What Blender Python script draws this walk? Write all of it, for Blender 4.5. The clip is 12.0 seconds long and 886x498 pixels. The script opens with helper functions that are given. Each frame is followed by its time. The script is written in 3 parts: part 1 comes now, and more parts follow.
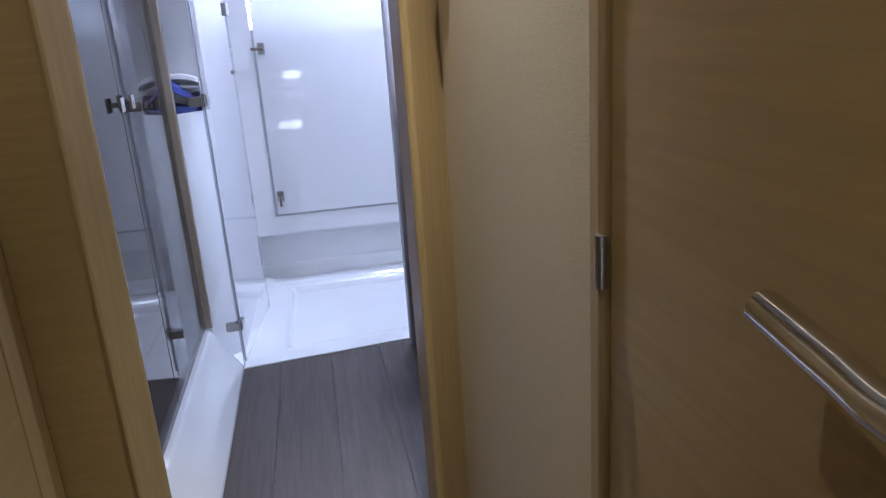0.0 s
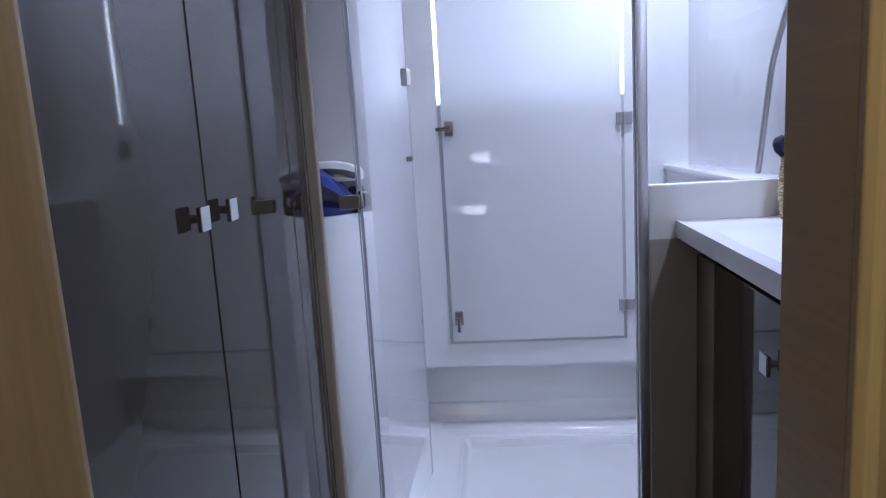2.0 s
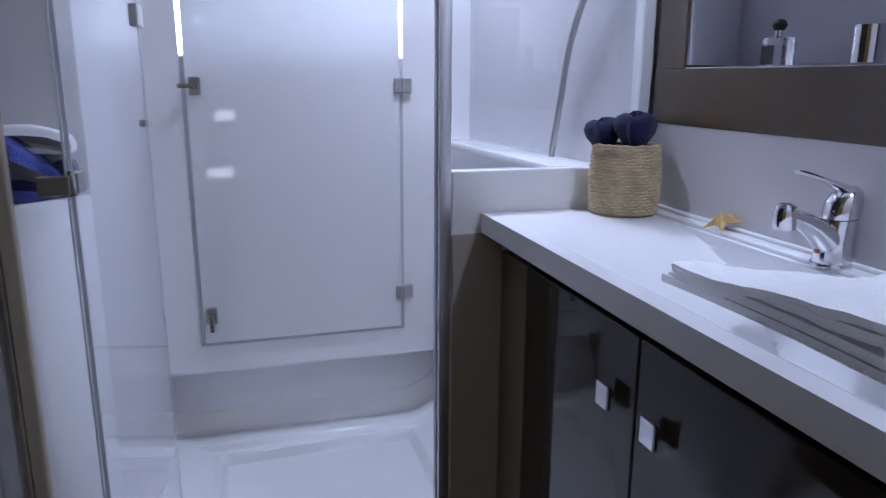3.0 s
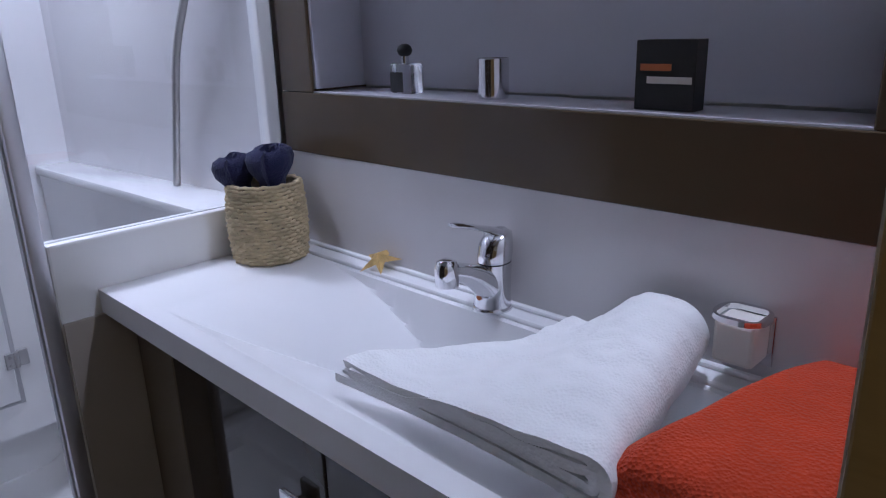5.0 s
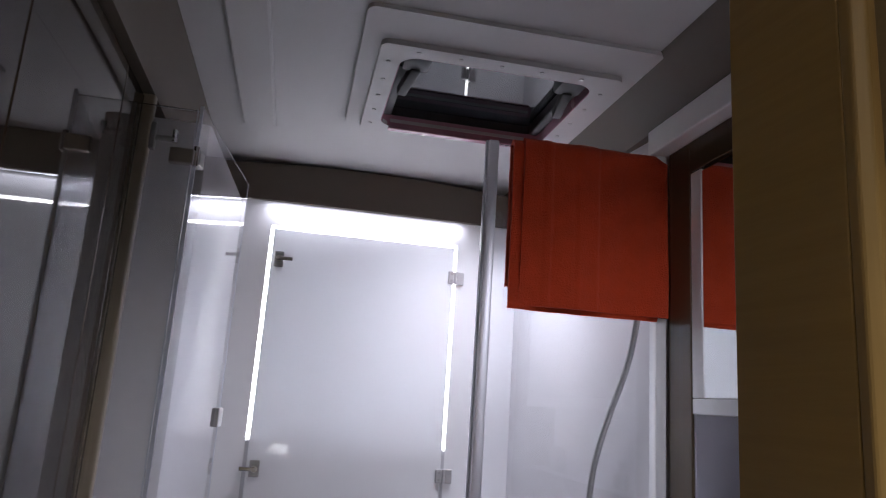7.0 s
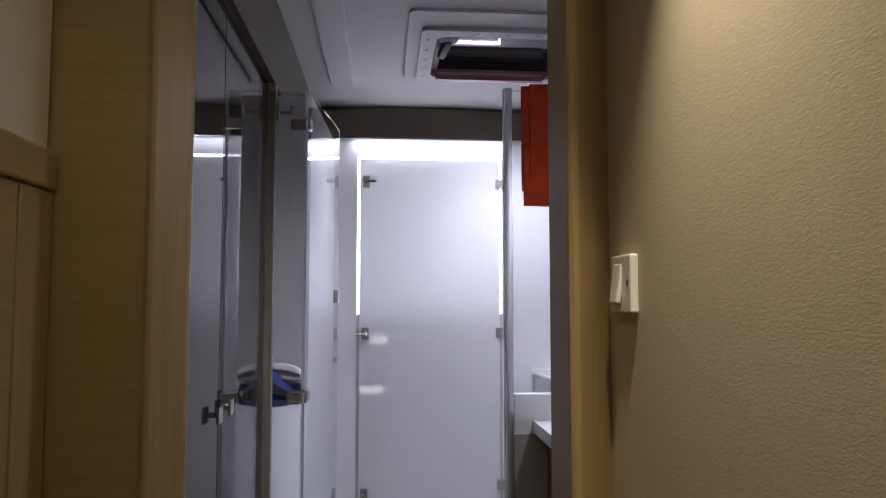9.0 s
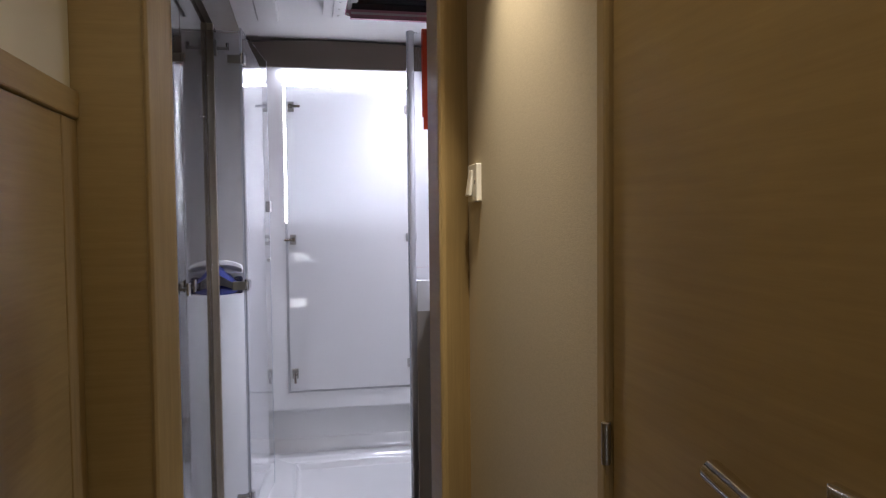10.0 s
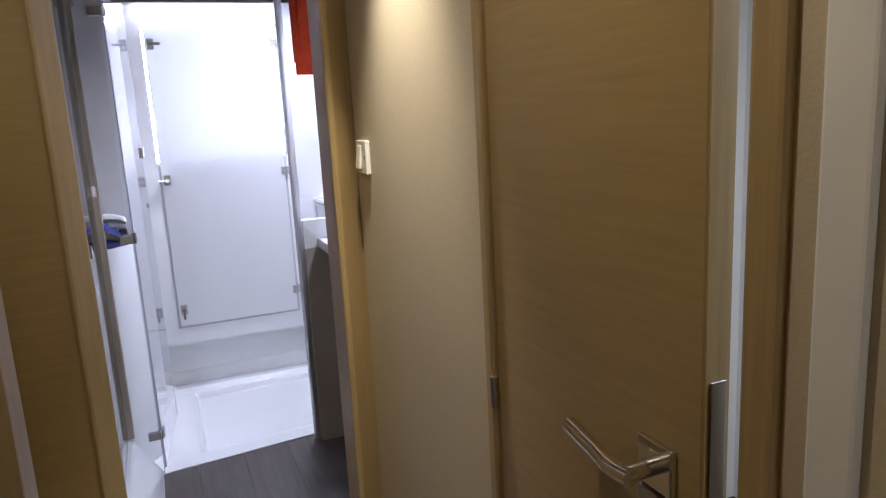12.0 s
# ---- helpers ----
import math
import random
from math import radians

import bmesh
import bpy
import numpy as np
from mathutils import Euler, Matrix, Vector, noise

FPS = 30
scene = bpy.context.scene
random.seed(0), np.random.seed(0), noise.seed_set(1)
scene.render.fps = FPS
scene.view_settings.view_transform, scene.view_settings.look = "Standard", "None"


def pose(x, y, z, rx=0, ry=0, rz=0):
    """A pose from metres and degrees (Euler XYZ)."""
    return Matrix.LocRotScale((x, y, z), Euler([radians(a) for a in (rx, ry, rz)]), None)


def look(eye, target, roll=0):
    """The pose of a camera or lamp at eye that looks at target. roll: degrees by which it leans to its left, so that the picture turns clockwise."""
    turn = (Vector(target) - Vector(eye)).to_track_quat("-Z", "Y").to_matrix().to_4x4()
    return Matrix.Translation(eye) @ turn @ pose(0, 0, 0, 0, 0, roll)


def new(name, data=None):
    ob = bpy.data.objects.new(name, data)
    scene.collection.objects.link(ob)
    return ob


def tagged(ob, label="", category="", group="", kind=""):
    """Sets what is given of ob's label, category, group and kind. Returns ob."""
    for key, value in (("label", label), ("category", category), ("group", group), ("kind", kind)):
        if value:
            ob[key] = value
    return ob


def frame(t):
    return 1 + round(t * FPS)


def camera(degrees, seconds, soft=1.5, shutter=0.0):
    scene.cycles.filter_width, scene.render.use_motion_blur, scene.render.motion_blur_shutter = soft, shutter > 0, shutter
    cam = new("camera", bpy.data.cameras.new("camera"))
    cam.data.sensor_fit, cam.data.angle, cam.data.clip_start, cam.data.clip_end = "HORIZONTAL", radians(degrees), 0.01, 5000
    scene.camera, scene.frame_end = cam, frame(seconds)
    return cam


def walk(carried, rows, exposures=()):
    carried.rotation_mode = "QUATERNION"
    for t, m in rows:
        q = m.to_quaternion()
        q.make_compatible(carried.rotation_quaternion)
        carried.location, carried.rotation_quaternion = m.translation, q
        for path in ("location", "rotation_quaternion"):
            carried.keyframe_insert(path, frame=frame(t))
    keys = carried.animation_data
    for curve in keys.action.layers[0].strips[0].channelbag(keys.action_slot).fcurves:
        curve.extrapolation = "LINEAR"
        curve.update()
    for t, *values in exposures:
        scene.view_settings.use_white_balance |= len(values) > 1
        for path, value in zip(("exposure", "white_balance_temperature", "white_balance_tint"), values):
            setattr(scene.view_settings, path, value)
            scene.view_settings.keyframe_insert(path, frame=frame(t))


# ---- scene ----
cam = camera(64.0, 12.0, soft=1.15, shutter=0.08)
METRES, EYE, TILT, LEAN, TURN = 3.9, 1.15, 0.0, 0.0, -12.4
PATH = [
    (0, (0.174, 0.053, 1.109), (0.5, 1.937, 0.522), -3.9),
    (0.5, (0.13, 0.272, 1.104), (0.312, 2.193, 0.578), -3.3),
    (0.8, (0.093, 0.374, 1.117), (0.258, 2.302, 0.609), -2.3),
    (1, (0.098, 0.447, 1.095), (0.255, 2.38, 0.608), -2.1),
    (1.5, (0.11, 0.713, 1.086), (0.22, 2.663, 0.655), -2.6),
    (2, (0.139, 0.922, 1.097), (-0.007, 2.887, 0.756), -3.4),
    (2.5, (0.131, 1.061, 1.1), (0.014, 3.021, 0.719), -2.6),
    (3, (0.1, 1.238, 1.111), (0.645, 3.104, 0.642), 0.3),
    (3.2, (0.109, 1.307, 1.115), (0.884, 3.077, 0.597), 1.2),
    (3.5, (0.134, 1.386, 1.129), (1.196, 2.98, 0.555), 1.7),
    (3.7, (0.156, 1.417, 1.132), (1.361, 2.893, 0.522), 2.1),
    (5.3, (0.195, 1.381, 1.239), (1.577, 2.722, 0.697), -1.7),
    (5.5, (0.183, 1.357, 1.247), (1.573, 2.742, 0.861), -0.7),
    (6, (0.142, 1.286, 1.269), (1.306, 2.91, 1.336), 0.8),
    (6.5, (0.116, 1.178, 1.309), (0.915, 2.982, 1.638), 2.7),
    (7, (0.083, 1.048, 1.31), (0.462, 2.966, 1.735), 3.9),
    (7.2, (0.074, 0.98, 1.309), (0.388, 2.915, 1.709), 3.7),
    (8.8, (0.091, 0.423, 1.237), (0.292, 2.404, 1.422), 0.0),
    (9, (0.084, 0.341, 1.233), (0.248, 2.33, 1.371), 0.0),
    (9.5, (0.074, 0.031, 1.187), (0.267, 2.02, 1.256), -0.2),
    (10, (0.061, -0.174, 1.175), (0.443, 1.788, 1.092), -0.6),
    (10.5, (0.088, -0.238, 1.149), (0.298, 1.748, 1.042), -0.5),
    (11, (0.047, -0.273, 1.117), (0.21, 1.707, 0.889), -0.7),
    (11.2, (0.024, -0.269, 1.112), (0.255, 1.704, 0.876), -0.7),
    (11.5, (-0.016, -0.309, 1.175), (0.495, 1.6, 0.866), -1.7),
    (12, (-0.055, -0.36, 1.364), (0.674, 1.46, 0.97), -3.1),
]
walk(cam, [(t, look(eye, target, roll)) for t, eye, target, roll in PATH], [
    (0.0, 0.68, 5350, 10), (0.5, 0.46, 5300, 10), (1.0, 0.28, 5300, 10), (2.0, 0.06, 5500, 10), (3.5, -0.27, 5550, 10), (5.5, -0.36, 6150, 10),
    (6.0, -0.18, 6550, 10), (7.0, -0.42, 6650, 10), (8.8, -0.35, 6450, 10), (9.5, 0.0, 6500, 10), (10.5, 0.20, 6400, 10), (12.0, 0.64, 6000, 10)])

# ---- world and lights ----
world = bpy.data.worlds.new("world")
world.use_nodes = True
scene.world = world
world.node_tree.nodes["Background"].inputs[0].default_value = (0.5, 0.55, 0.65, 1)
world.node_tree.nodes["Background"].inputs[1].default_value = 0.02


def lamp(name, kind, m, energy, color, size=0.1, spot=120, blend=0.6):
    data = bpy.data.lights.new(name, kind)
    data.energy, data.color = energy, color
    if kind == "AREA":
        data.shape, data.size = "DISK", size
    else:
        data.shadow_soft_size = size
    if kind == "SPOT":
        data.spot_size, data.spot_blend = radians(spot), blend
    ob = new(name, data)
    ob.matrix_world = m
    return ob


WARM, COOL = (1.0, 0.86, 0.66), (0.80, 0.82, 1.0)
lamp("corridor_spot", "SPOT", pose(0.345, 1.00, 2.02), 70.0, WARM, 0.02, 64, 1.0)
# The next two are fill added for the cabin door, jambs and posts.
lamp("corridor_spot", "SPOT", pose(-0.14, 0.38, 2.02), 6.5, WARM, 0.02, 165, 0.5)
lamp("corridor_spot", "SPOT", pose(0.20, -1.00, 2.02), 3.5, WARM, 0.02, 160)
# Fill added without a fitting, to brighten the tray and shower walls.
lamp("shower_fill", "SPOT", pose(0.64, 2.95, 2.02), 50.0, COOL, 0.08, 140, 1.0)
lamp("vanity_spot", "SPOT", pose(0.843, 1.72, 1.886), 27.0, COOL, 0.025, 172, 0.85)
bar = lamp("led_bar", "AREA", pose(0.27, 3.268, 1.896, 12, 0, 0), 1.4, COOL, 0.62)
bar.data.shape, bar.data.size, bar.data.size_y = "RECTANGLE", 0.62, 0.012
# Unseen fill placed to graze the door's edge and brighten the cabin walls.
lamp("cabin_fill", "AREA", pose(1.05, 0.0, 1.80), 9.0, (0.9, 0.93, 1.0), 0.3)


# ---- materials ----
def nodes_of(name):
    m = bpy.data.materials.new(name)
    m.use_nodes = True
    nt = m.node_tree
    return m, nt, nt.nodes["Principled BSDF"]


def tex(nt, kind, vec=None, **vals):
    n = nt.nodes.new(kind)
    for k, v in vals.items():
        n.inputs[k].default_value = v
    if vec is not None:
        nt.links.new(vec, n.inputs["Vector"])
    return n


def coords(nt, scale=(1, 1, 1)):
    c = nt.nodes.new("ShaderNodeTexCoord")
    mp = nt.nodes.new("ShaderNodeMapping")
    mp.inputs["Scale"].default_value = scale
    nt.links.new(c.outputs["Object"], mp.inputs["Vector"])
    return mp.outputs["Vector"]


def ramp(nt, fac, stops):
    r = nt.nodes.new("ShaderNodeValToRGB")
    els = r.color_ramp.elements
    while len(els) < len(stops):
        els.new(0.5)
    for e, (p, c) in zip(els, stops):
        e.position, e.color = p, (*c, 1)
    nt.links.new(fac, r.inputs["Fac"])
    return r.outputs["Color"]


def bump(nt, bsdf, height, strength, distance=0.002):
    b = nt.nodes.new("ShaderNodeBump")
    b.inputs["Strength"].default_value, b.inputs["Distance"].default_value = strength, distance
    nt.links.new(height, b.inputs["Height"])
    nt.links.new(b.outputs["Normal"], bsdf.inputs["Normal"])


def mix(nt, fac, a, b):
    m = nt.nodes.new("ShaderNodeMix")
    m.data_type = "RGBA"
    for sock, v in ((m.inputs["Factor"], fac), (m.inputs["A"], a), (m.inputs["B"], b)):
        if isinstance(v, (int, float)):
            sock.default_value = v
        elif isinstance(v, tuple):
            sock.default_value = (*v, 1)
        else:
            nt.links.new(v, sock)
    return m.outputs["Result"]


def plain(name, color, rough=0.5, metal=0.0, var=0.06, scale=6.0, bumps=0.0, bscale=120.0, coat=0.0):
    """A surface with two scales of slight variation in colour and roughness."""
    m, nt, b = nodes_of(name)
    v = coords(nt)
    n1 = tex(nt, "ShaderNodeTexNoise", v, Scale=scale, Detail=4.0)
    n2 = tex(nt, "ShaderNodeTexNoise", v, Scale=bscale, Detail=3.0)
    lo, hi = tuple(c * (1 - var) for c in color), tuple(min(1, c * (1 + var)) for c in color)
    nt.links.new(ramp(nt, n1.outputs["Fac"], [(0.3, lo), (0.7, hi)]), b.inputs["Base Color"])
    rr = nt.nodes.new("ShaderNodeMapRange")
    rr.inputs["To Min"].default_value, rr.inputs["To Max"].default_value = rough * 0.85, min(1, rough * 1.2)
    nt.links.new(n1.outputs["Fac"], rr.inputs["Value"])
    nt.links.new(rr.outputs["Result"], b.inputs["Roughness"])
    b.inputs["Metallic"].default_value = metal
    b.inputs["Coat Weight"].default_value = coat
    if bumps:
        bump(nt, b, n2.outputs["Fac"], bumps)
    return m


def wood(name, dark, light, rough=0.42, along=(2.0, 2.0, 40.0), bumps=0.05):
    """Veneer whose grain is drawn out along the axes with small scale."""
    m, nt, b = nodes_of(name)
    v = coords(nt, along)
    n1 = tex(nt, "ShaderNodeTexNoise", v, Scale=2.2, Detail=8.0, Roughness=0.65, Distortion=0.3)
    n2 = tex(nt, "ShaderNodeTexNoise", coords(nt, tuple(3.2 * a for a in along)), Scale=5.0, Detail=4.0)
    n3 = tex(nt, "ShaderNodeTexNoise", coords(nt), Scale=1.7, Detail=2.0)
    c = ramp(nt, n1.outputs["Fac"], [(0.28, dark), (0.72, light)])
    c = mix(nt, ramp(nt, n2.outputs["Fac"], [(0.45, (0, 0, 0)), (0.75, (0.14, 0.14, 0.14))]), c, tuple(d * 0.8 for d in dark))
    c = mix(nt, ramp(nt, n3.outputs["Fac"], [(0.35, (0, 0, 0)), (0.7, (0.25, 0.25, 0.25))]), c, dark)
    nt.links.new(c, b.inputs["Base Color"])
    b.inputs["Roughness"].default_value = rough
    bump(nt, b, n2.outputs["Fac"], bumps, 0.001)
    return m


OAK = wood("oak_veneer", (0.325, 0.228, 0.093), (0.405, 0.290, 0.124))
OAK_V = wood("oak_solid", (0.32, 0.228, 0.100), (0.43, 0.312, 0.145), along=(40.0, 40.0, 2.0))
OAK_PALE = wood("pale_oak_strip", (0.25, 0.205, 0.150), (0.34, 0.285, 0.215), along=(40.0, 40.0, 2.0))
FLOOR_WOOD = wood("dark_floor_board", (0.052, 0.040, 0.036), (0.115, 0.090, 0.080), 0.45, (30.0, 1.6, 10.0), 0.1)
GELCOAT = plain("white_gelcoat", (0.80, 0.80, 0.80), 0.12, var=0.015, coat=0.3, bumps=0.01, bscale=9.0)
WHITE = plain("white_lacquer", (0.78, 0.78, 0.77), 0.3, var=0.02)
LACQUER = plain("taupe_gloss_lacquer", (0.044, 0.033, 0.024), 0.035, var=0.04)
LACQUER.node_tree.nodes["Principled BSDF"].inputs["Specular IOR Level"].default_value = 0.36
BROWN = plain("brown_gloss_laminate", (0.086, 0.061, 0.036), 0.12, var=0.06)
# White panel toned down to taupe, with the worktop's shade in the colour.
END_PANEL = plain("shaded_white_panel", (0.42, 0.375, 0.325), 0.4, var=0.04)
SPLASH = plain("pale_grey_gloss_laminate", (0.60, 0.58, 0.585), 0.14, var=0.02)
OLIVE = plain("olive_taupe_laminate", (0.19, 0.150, 0.105), 0.35, var=0.06)
SATIN = plain("satin_white_gelcoat", (0.64, 0.63, 0.64), 0.32, var=0.02, bumps=0.01, bscale=9.0)
TAUPE = plain("taupe_vinyl", (0.092, 0.073, 0.053), 0.6, var=0.05, bumps=0.15, bscale=400.0)
CEIL = plain("white_headliner", (0.48, 0.47, 0.47), 0.55, var=0.02, bumps=0.05, bscale=300.0)
COUNTER = plain("white_solid_surface", (0.82, 0.82, 0.83), 0.25, var=0.01)
CHROME = plain("chrome", (0.75, 0.75, 0.77), 0.12, 1.0, var=0.03)
STEEL = plain("satin_steel", (0.42, 0.41, 0.40), 0.3, 1.0, var=0.05)
HINGE = plain("satin_chrome", (0.50, 0.49, 0.49), 0.38, 0.75, var=0.05)
ALU = plain("aluminium_profile", (0.78, 0.78, 0.82), 0.42, 1.0, var=0.03)
BLACK = plain("black_plastic", (0.012, 0.012, 0.013), 0.5, var=0.1)
SEAL = plain("pale_rubber", (0.50, 0.50, 0.52), 0.6, var=0.05)
# For dark joints, and for painted shade under the vanity worktop.
DARKGAP = plain("dark_joint_and_shade", (0.03, 0.022, 0.018), 0.7)
NICHE = plain("lilac_grey_laminate", (0.62, 0.62, 0.68), 0.4, var=0.02)
PLASTIC = plain("white_plastic", (0.78, 0.76, 0.70), 0.35, var=0.02)
STAR = plain("dried_starfish", (0.62, 0.42, 0.16), 0.85, var=0.25, scale=60.0, bumps=0.6, bscale=260.0)
BAR = plain("pale_print", (0.55, 0.50, 0.45), 0.5)
BAR_O = plain("orange_print", (0.45, 0.12, 0.03), 0.5)
CARD = plain("black_card", (0.02, 0.019, 0.018), 0.45)


def terry(name, color, var=0.18, pile=0.6):
    m, nt, b = nodes_of(name)
    v = coords(nt)
    n1 = tex(nt, "ShaderNodeTexNoise", v, Scale=26.0, Detail=5.0)
    n2 = tex(nt, "ShaderNodeTexVoronoi", v, Scale=330.0)
    nt.links.new(ramp(nt, n1.outputs["Fac"], [(0.3, tuple(c * (1 - var) for c in color)), (0.72, color)]), b.inputs["Base Color"])
    b.inputs["Roughness"].default_value = 0.95
    b.inputs["Sheen Weight"].default_value = 0.08
    bump(nt, b, n2.outputs["Distance"], pile, 0.004)
    return m


RED_TOWEL = terry("orange_red_terry", (0.60, 0.052, 0.008))
WHITE_TOWEL = terry("white_terry", (0.90, 0.90, 0.90), 0.04, 0.22)
NAVY = terry("navy_terry", (0.012, 0.014, 0.065), 0.3)
BLUE_TOWEL = terry("blue_terry", (0.055, 0.075, 0.32), 0.2)
WICKER = plain("woven_straw", (0.54, 0.44, 0.27), 0.8, var=0.22, scale=40.0, bumps=0.4, bscale=500.0)


def wallpaper():
    m, nt, b = nodes_of("embossed_wall_vinyl")
    w = tex(nt, "ShaderNodeTexNoise", coords(nt, (1.0, 1.0, 2.6)), Scale=150.0, Detail=2.0, Distortion=0.9)
    n = tex(nt, "ShaderNodeTexNoise", coords(nt), Scale=2.5, Detail=3.0)
    c = ramp(nt, w.outputs["Fac"], [(0.32, (0.50, 0.435, 0.315)), (0.66, (0.56, 0.49, 0.36))])
    c = mix(nt, ramp(nt, n.outputs["Fac"], [(0.4, (0, 0, 0)), (0.8, (0.2, 0.2, 0.2))]), c, (0.48, 0.40, 0.31))
    nt.links.new(c, b.inputs["Base Color"])
    b.inputs["Roughness"].default_value = 0.6
    bump(nt, b, w.outputs["Fac"], 0.14, 0.002)
    return m


VINYL = wallpaper()
CREAM = plain("cream_vinyl", (0.66, 0.62, 0.50), 0.6, var=0.03, bumps=0.2, bscale=300.0)


def glass(name, tint, rough=0.0):
    m, nt, b = nodes_of(name)
    b.inputs["Base Color"].default_value = (*tint, 1)
    b.inputs["Transmission Weight"].default_value = 1.0
    b.inputs["Roughness"].default_value = rough
    b.inputs["IOR"].default_value = 1.45
    return m


GLASS = glass("clear_glass", (0.97, 0.98, 1.0))
GLASS_EDGE = plain("ground_glass_edge", (0.58, 0.61, 0.68), 0.25, var=0.02)

HATCH_GLASS, _nt, _b = nodes_of("smoked_acrylic")
_b.inputs["Base Color"].default_value = (0.02, 0.022, 0.026, 1)
_b.inputs["Roughness"].default_value = 0.03
PINK_EDGE = plain("tinted_acrylic_edge", (0.42, 0.22, 0.28), 0.25, var=0.1)
MIRROR, _nt, _b = nodes_of("mirror_silver")
_b.inputs["Base Color"].default_value = (0.86, 0.88, 0.86, 1)
_b.inputs["Metallic"].default_value, _b.inputs["Roughness"].default_value = 1.0, 0.01

FROST, _nt, _b = nodes_of("frosted_white_acrylic")
_b.inputs["Base Color"].default_value = (0.80, 0.80, 0.80, 1)
_b.inputs["Roughness"].default_value = 0.025
_tr = _nt.nodes.new("ShaderNodeBsdfTranslucent")
_tr.inputs["Color"].default_value = (0.85, 0.88, 0.95, 1)
_mx = _nt.nodes.new("ShaderNodeMixShader")
_mx.inputs[0].default_value = 0.10
_nt.links.new(_b.outputs[0], _mx.inputs[1])
_nt.links.new(_tr.outputs[0], _mx.inputs[2])
_nt.links.new(_mx.outputs[0], _nt.nodes["Material Output"].inputs["Surface"])


def glow(name, color, strength):
    m, nt, b = nodes_of(name)
    b.inputs["Base Color"].default_value = (0.8, 0.8, 0.8, 1)
    b.inputs["Emission Color"].default_value = (*color, 1)
    b.inputs["Emission Strength"].default_value = strength
    return m


WINDOW_LIGHT = glow("window_daylight", (0.90, 0.92, 1.0), 15.0)
LED = glow("led_lens", (1.0, 0.93, 0.85), 45.0)
# Glow of the two panes added behind the camera.
PANE_GLOW = glow("added_glow_pane", (0.93, 0.95, 1.0), 9.0)


# ---- builders ----
def thing(name, at, label="", category="", group="", kind=""):
    ob = new(name)
    ob.location = at
    ob.empty_display_size = 0.05
    return tagged(ob, label, category, group, kind)


def where(ob):
    p = Vector(ob.location)
    while ob.parent:
        ob = ob.parent
        p += ob.location
    return p


def part(name, bm, material, parent=None, label="", smooth=None):
    """Links a bmesh, made in world coordinates, as one mesh under a thing or part."""
    me = bpy.data.meshes.new(name)
    if parent is not None:
        bmesh.ops.translate(bm, verts=bm.verts, vec=-where(parent))
    bmesh.ops.recalc_face_normals(bm, faces=bm.faces)
    bm.to_mesh(me)
    bm.free()
    me.materials.append(material)
    if smooth is not None:
        me.shade_smooth()
        if smooth < 180:
            me.set_sharp_from_angle(angle=radians(smooth))
    ob = new(name, me)
    if parent is not None:
        ob.parent = parent
    return tagged(ob, label)


def solid(name, bm, material, label, category, kind="", group="", smooth=None):
    """A thing that is one mesh, with its origin at its base."""
    lo = [min(v.co[i] for v in bm.verts) for i in range(3)]
    hi = [max(v.co[i] for v in bm.verts) for i in range(3)]
    base = Vector(((lo[0] + hi[0]) / 2, (lo[1] + hi[1]) / 2, lo[2]))
    bmesh.ops.translate(bm, verts=bm.verts, vec=-base)
    ob = part(name, bm, material, None, "", smooth)
    ob.location = base
    return tagged(ob, label, category, group, kind)


def box(x0, x1, y0, y1, z0, z1, bevel=0.0, seg=2, bm=None):
    bm = bm or bmesh.new()
    vs = bmesh.ops.create_cube(bm, size=1.0)["verts"]
    bmesh.ops.scale(bm, vec=(x1 - x0, y1 - y0, z1 - z0), verts=vs)
    bmesh.ops.translate(bm, vec=((x0 + x1) / 2, (y0 + y1) / 2, (z0 + z1) / 2), verts=vs)
    if bevel:
        es = list({e for v in vs for e in v.link_edges})
        bmesh.ops.bevel(bm, geom=es, offset=bevel, segments=seg, profile=0.5, affect="EDGES")
    return bm


def prism(poly, axis, a, b, bm=None, bevel=0.0):
    """A closed outline drawn along an axis: 'x' takes (y, z), 'y' takes (x, z), 'z' takes (x, y)."""
    bm = bm or bmesh.new()

    def at(p, s):
        return {"x": (s, p[0], p[1]), "y": (p[0], s, p[1]), "z": (p[0], p[1], s)}[axis]

    lo = [bm.verts.new(at(p, a)) for p in poly]
    hi = [bm.verts.new(at(p, b)) for p in poly]
    n = len(poly)
    bm.faces.new(lo[::-1])
    bm.faces.new(hi)
    sides = [bm.faces.new((lo[i], lo[(i + 1) % n], hi[(i + 1) % n], hi[i])) for i in range(n)]
    if bevel:
        es = list({e for f in sides for e in f.edges})
        bmesh.ops.bevel(bm, geom=es, offset=bevel, segments=2, profile=0.5, affect="EDGES")
    return bm


def rod(a, b, r, r2=None, seg=16, bm=None):
    bm = bm or bmesh.new()
    a, b = Vector(a), Vector(b)
    d = b - a
    m = Matrix.Translation((a + b) / 2) @ d.to_track_quat("Z", "Y").to_matrix().to_4x4()
    bmesh.ops.create_cone(bm, cap_ends=True, segments=seg, radius1=r, radius2=r if r2 is None else r2, depth=d.length, matrix=m)
    return bm


def turned(profile, center, seg=32, bm=None):
    """A solid of revolution about z from (radius, z) pairs."""
    bm = bm or bmesh.new()
    rings = []
    for r, z in profile:
        rings.append([bm.verts.new((center[0] + r * math.cos(2 * math.pi * i / seg), center[1] + r * math.sin(2 * math.pi * i / seg), center[2] + z)) for i in range(seg)])
    for a, b in zip(rings, rings[1:]):
        for i in range(seg):
            bm.faces.new((a[i], a[(i + 1) % seg], b[(i + 1) % seg], b[i]))
    bm.faces.new(rings[0][::-1])
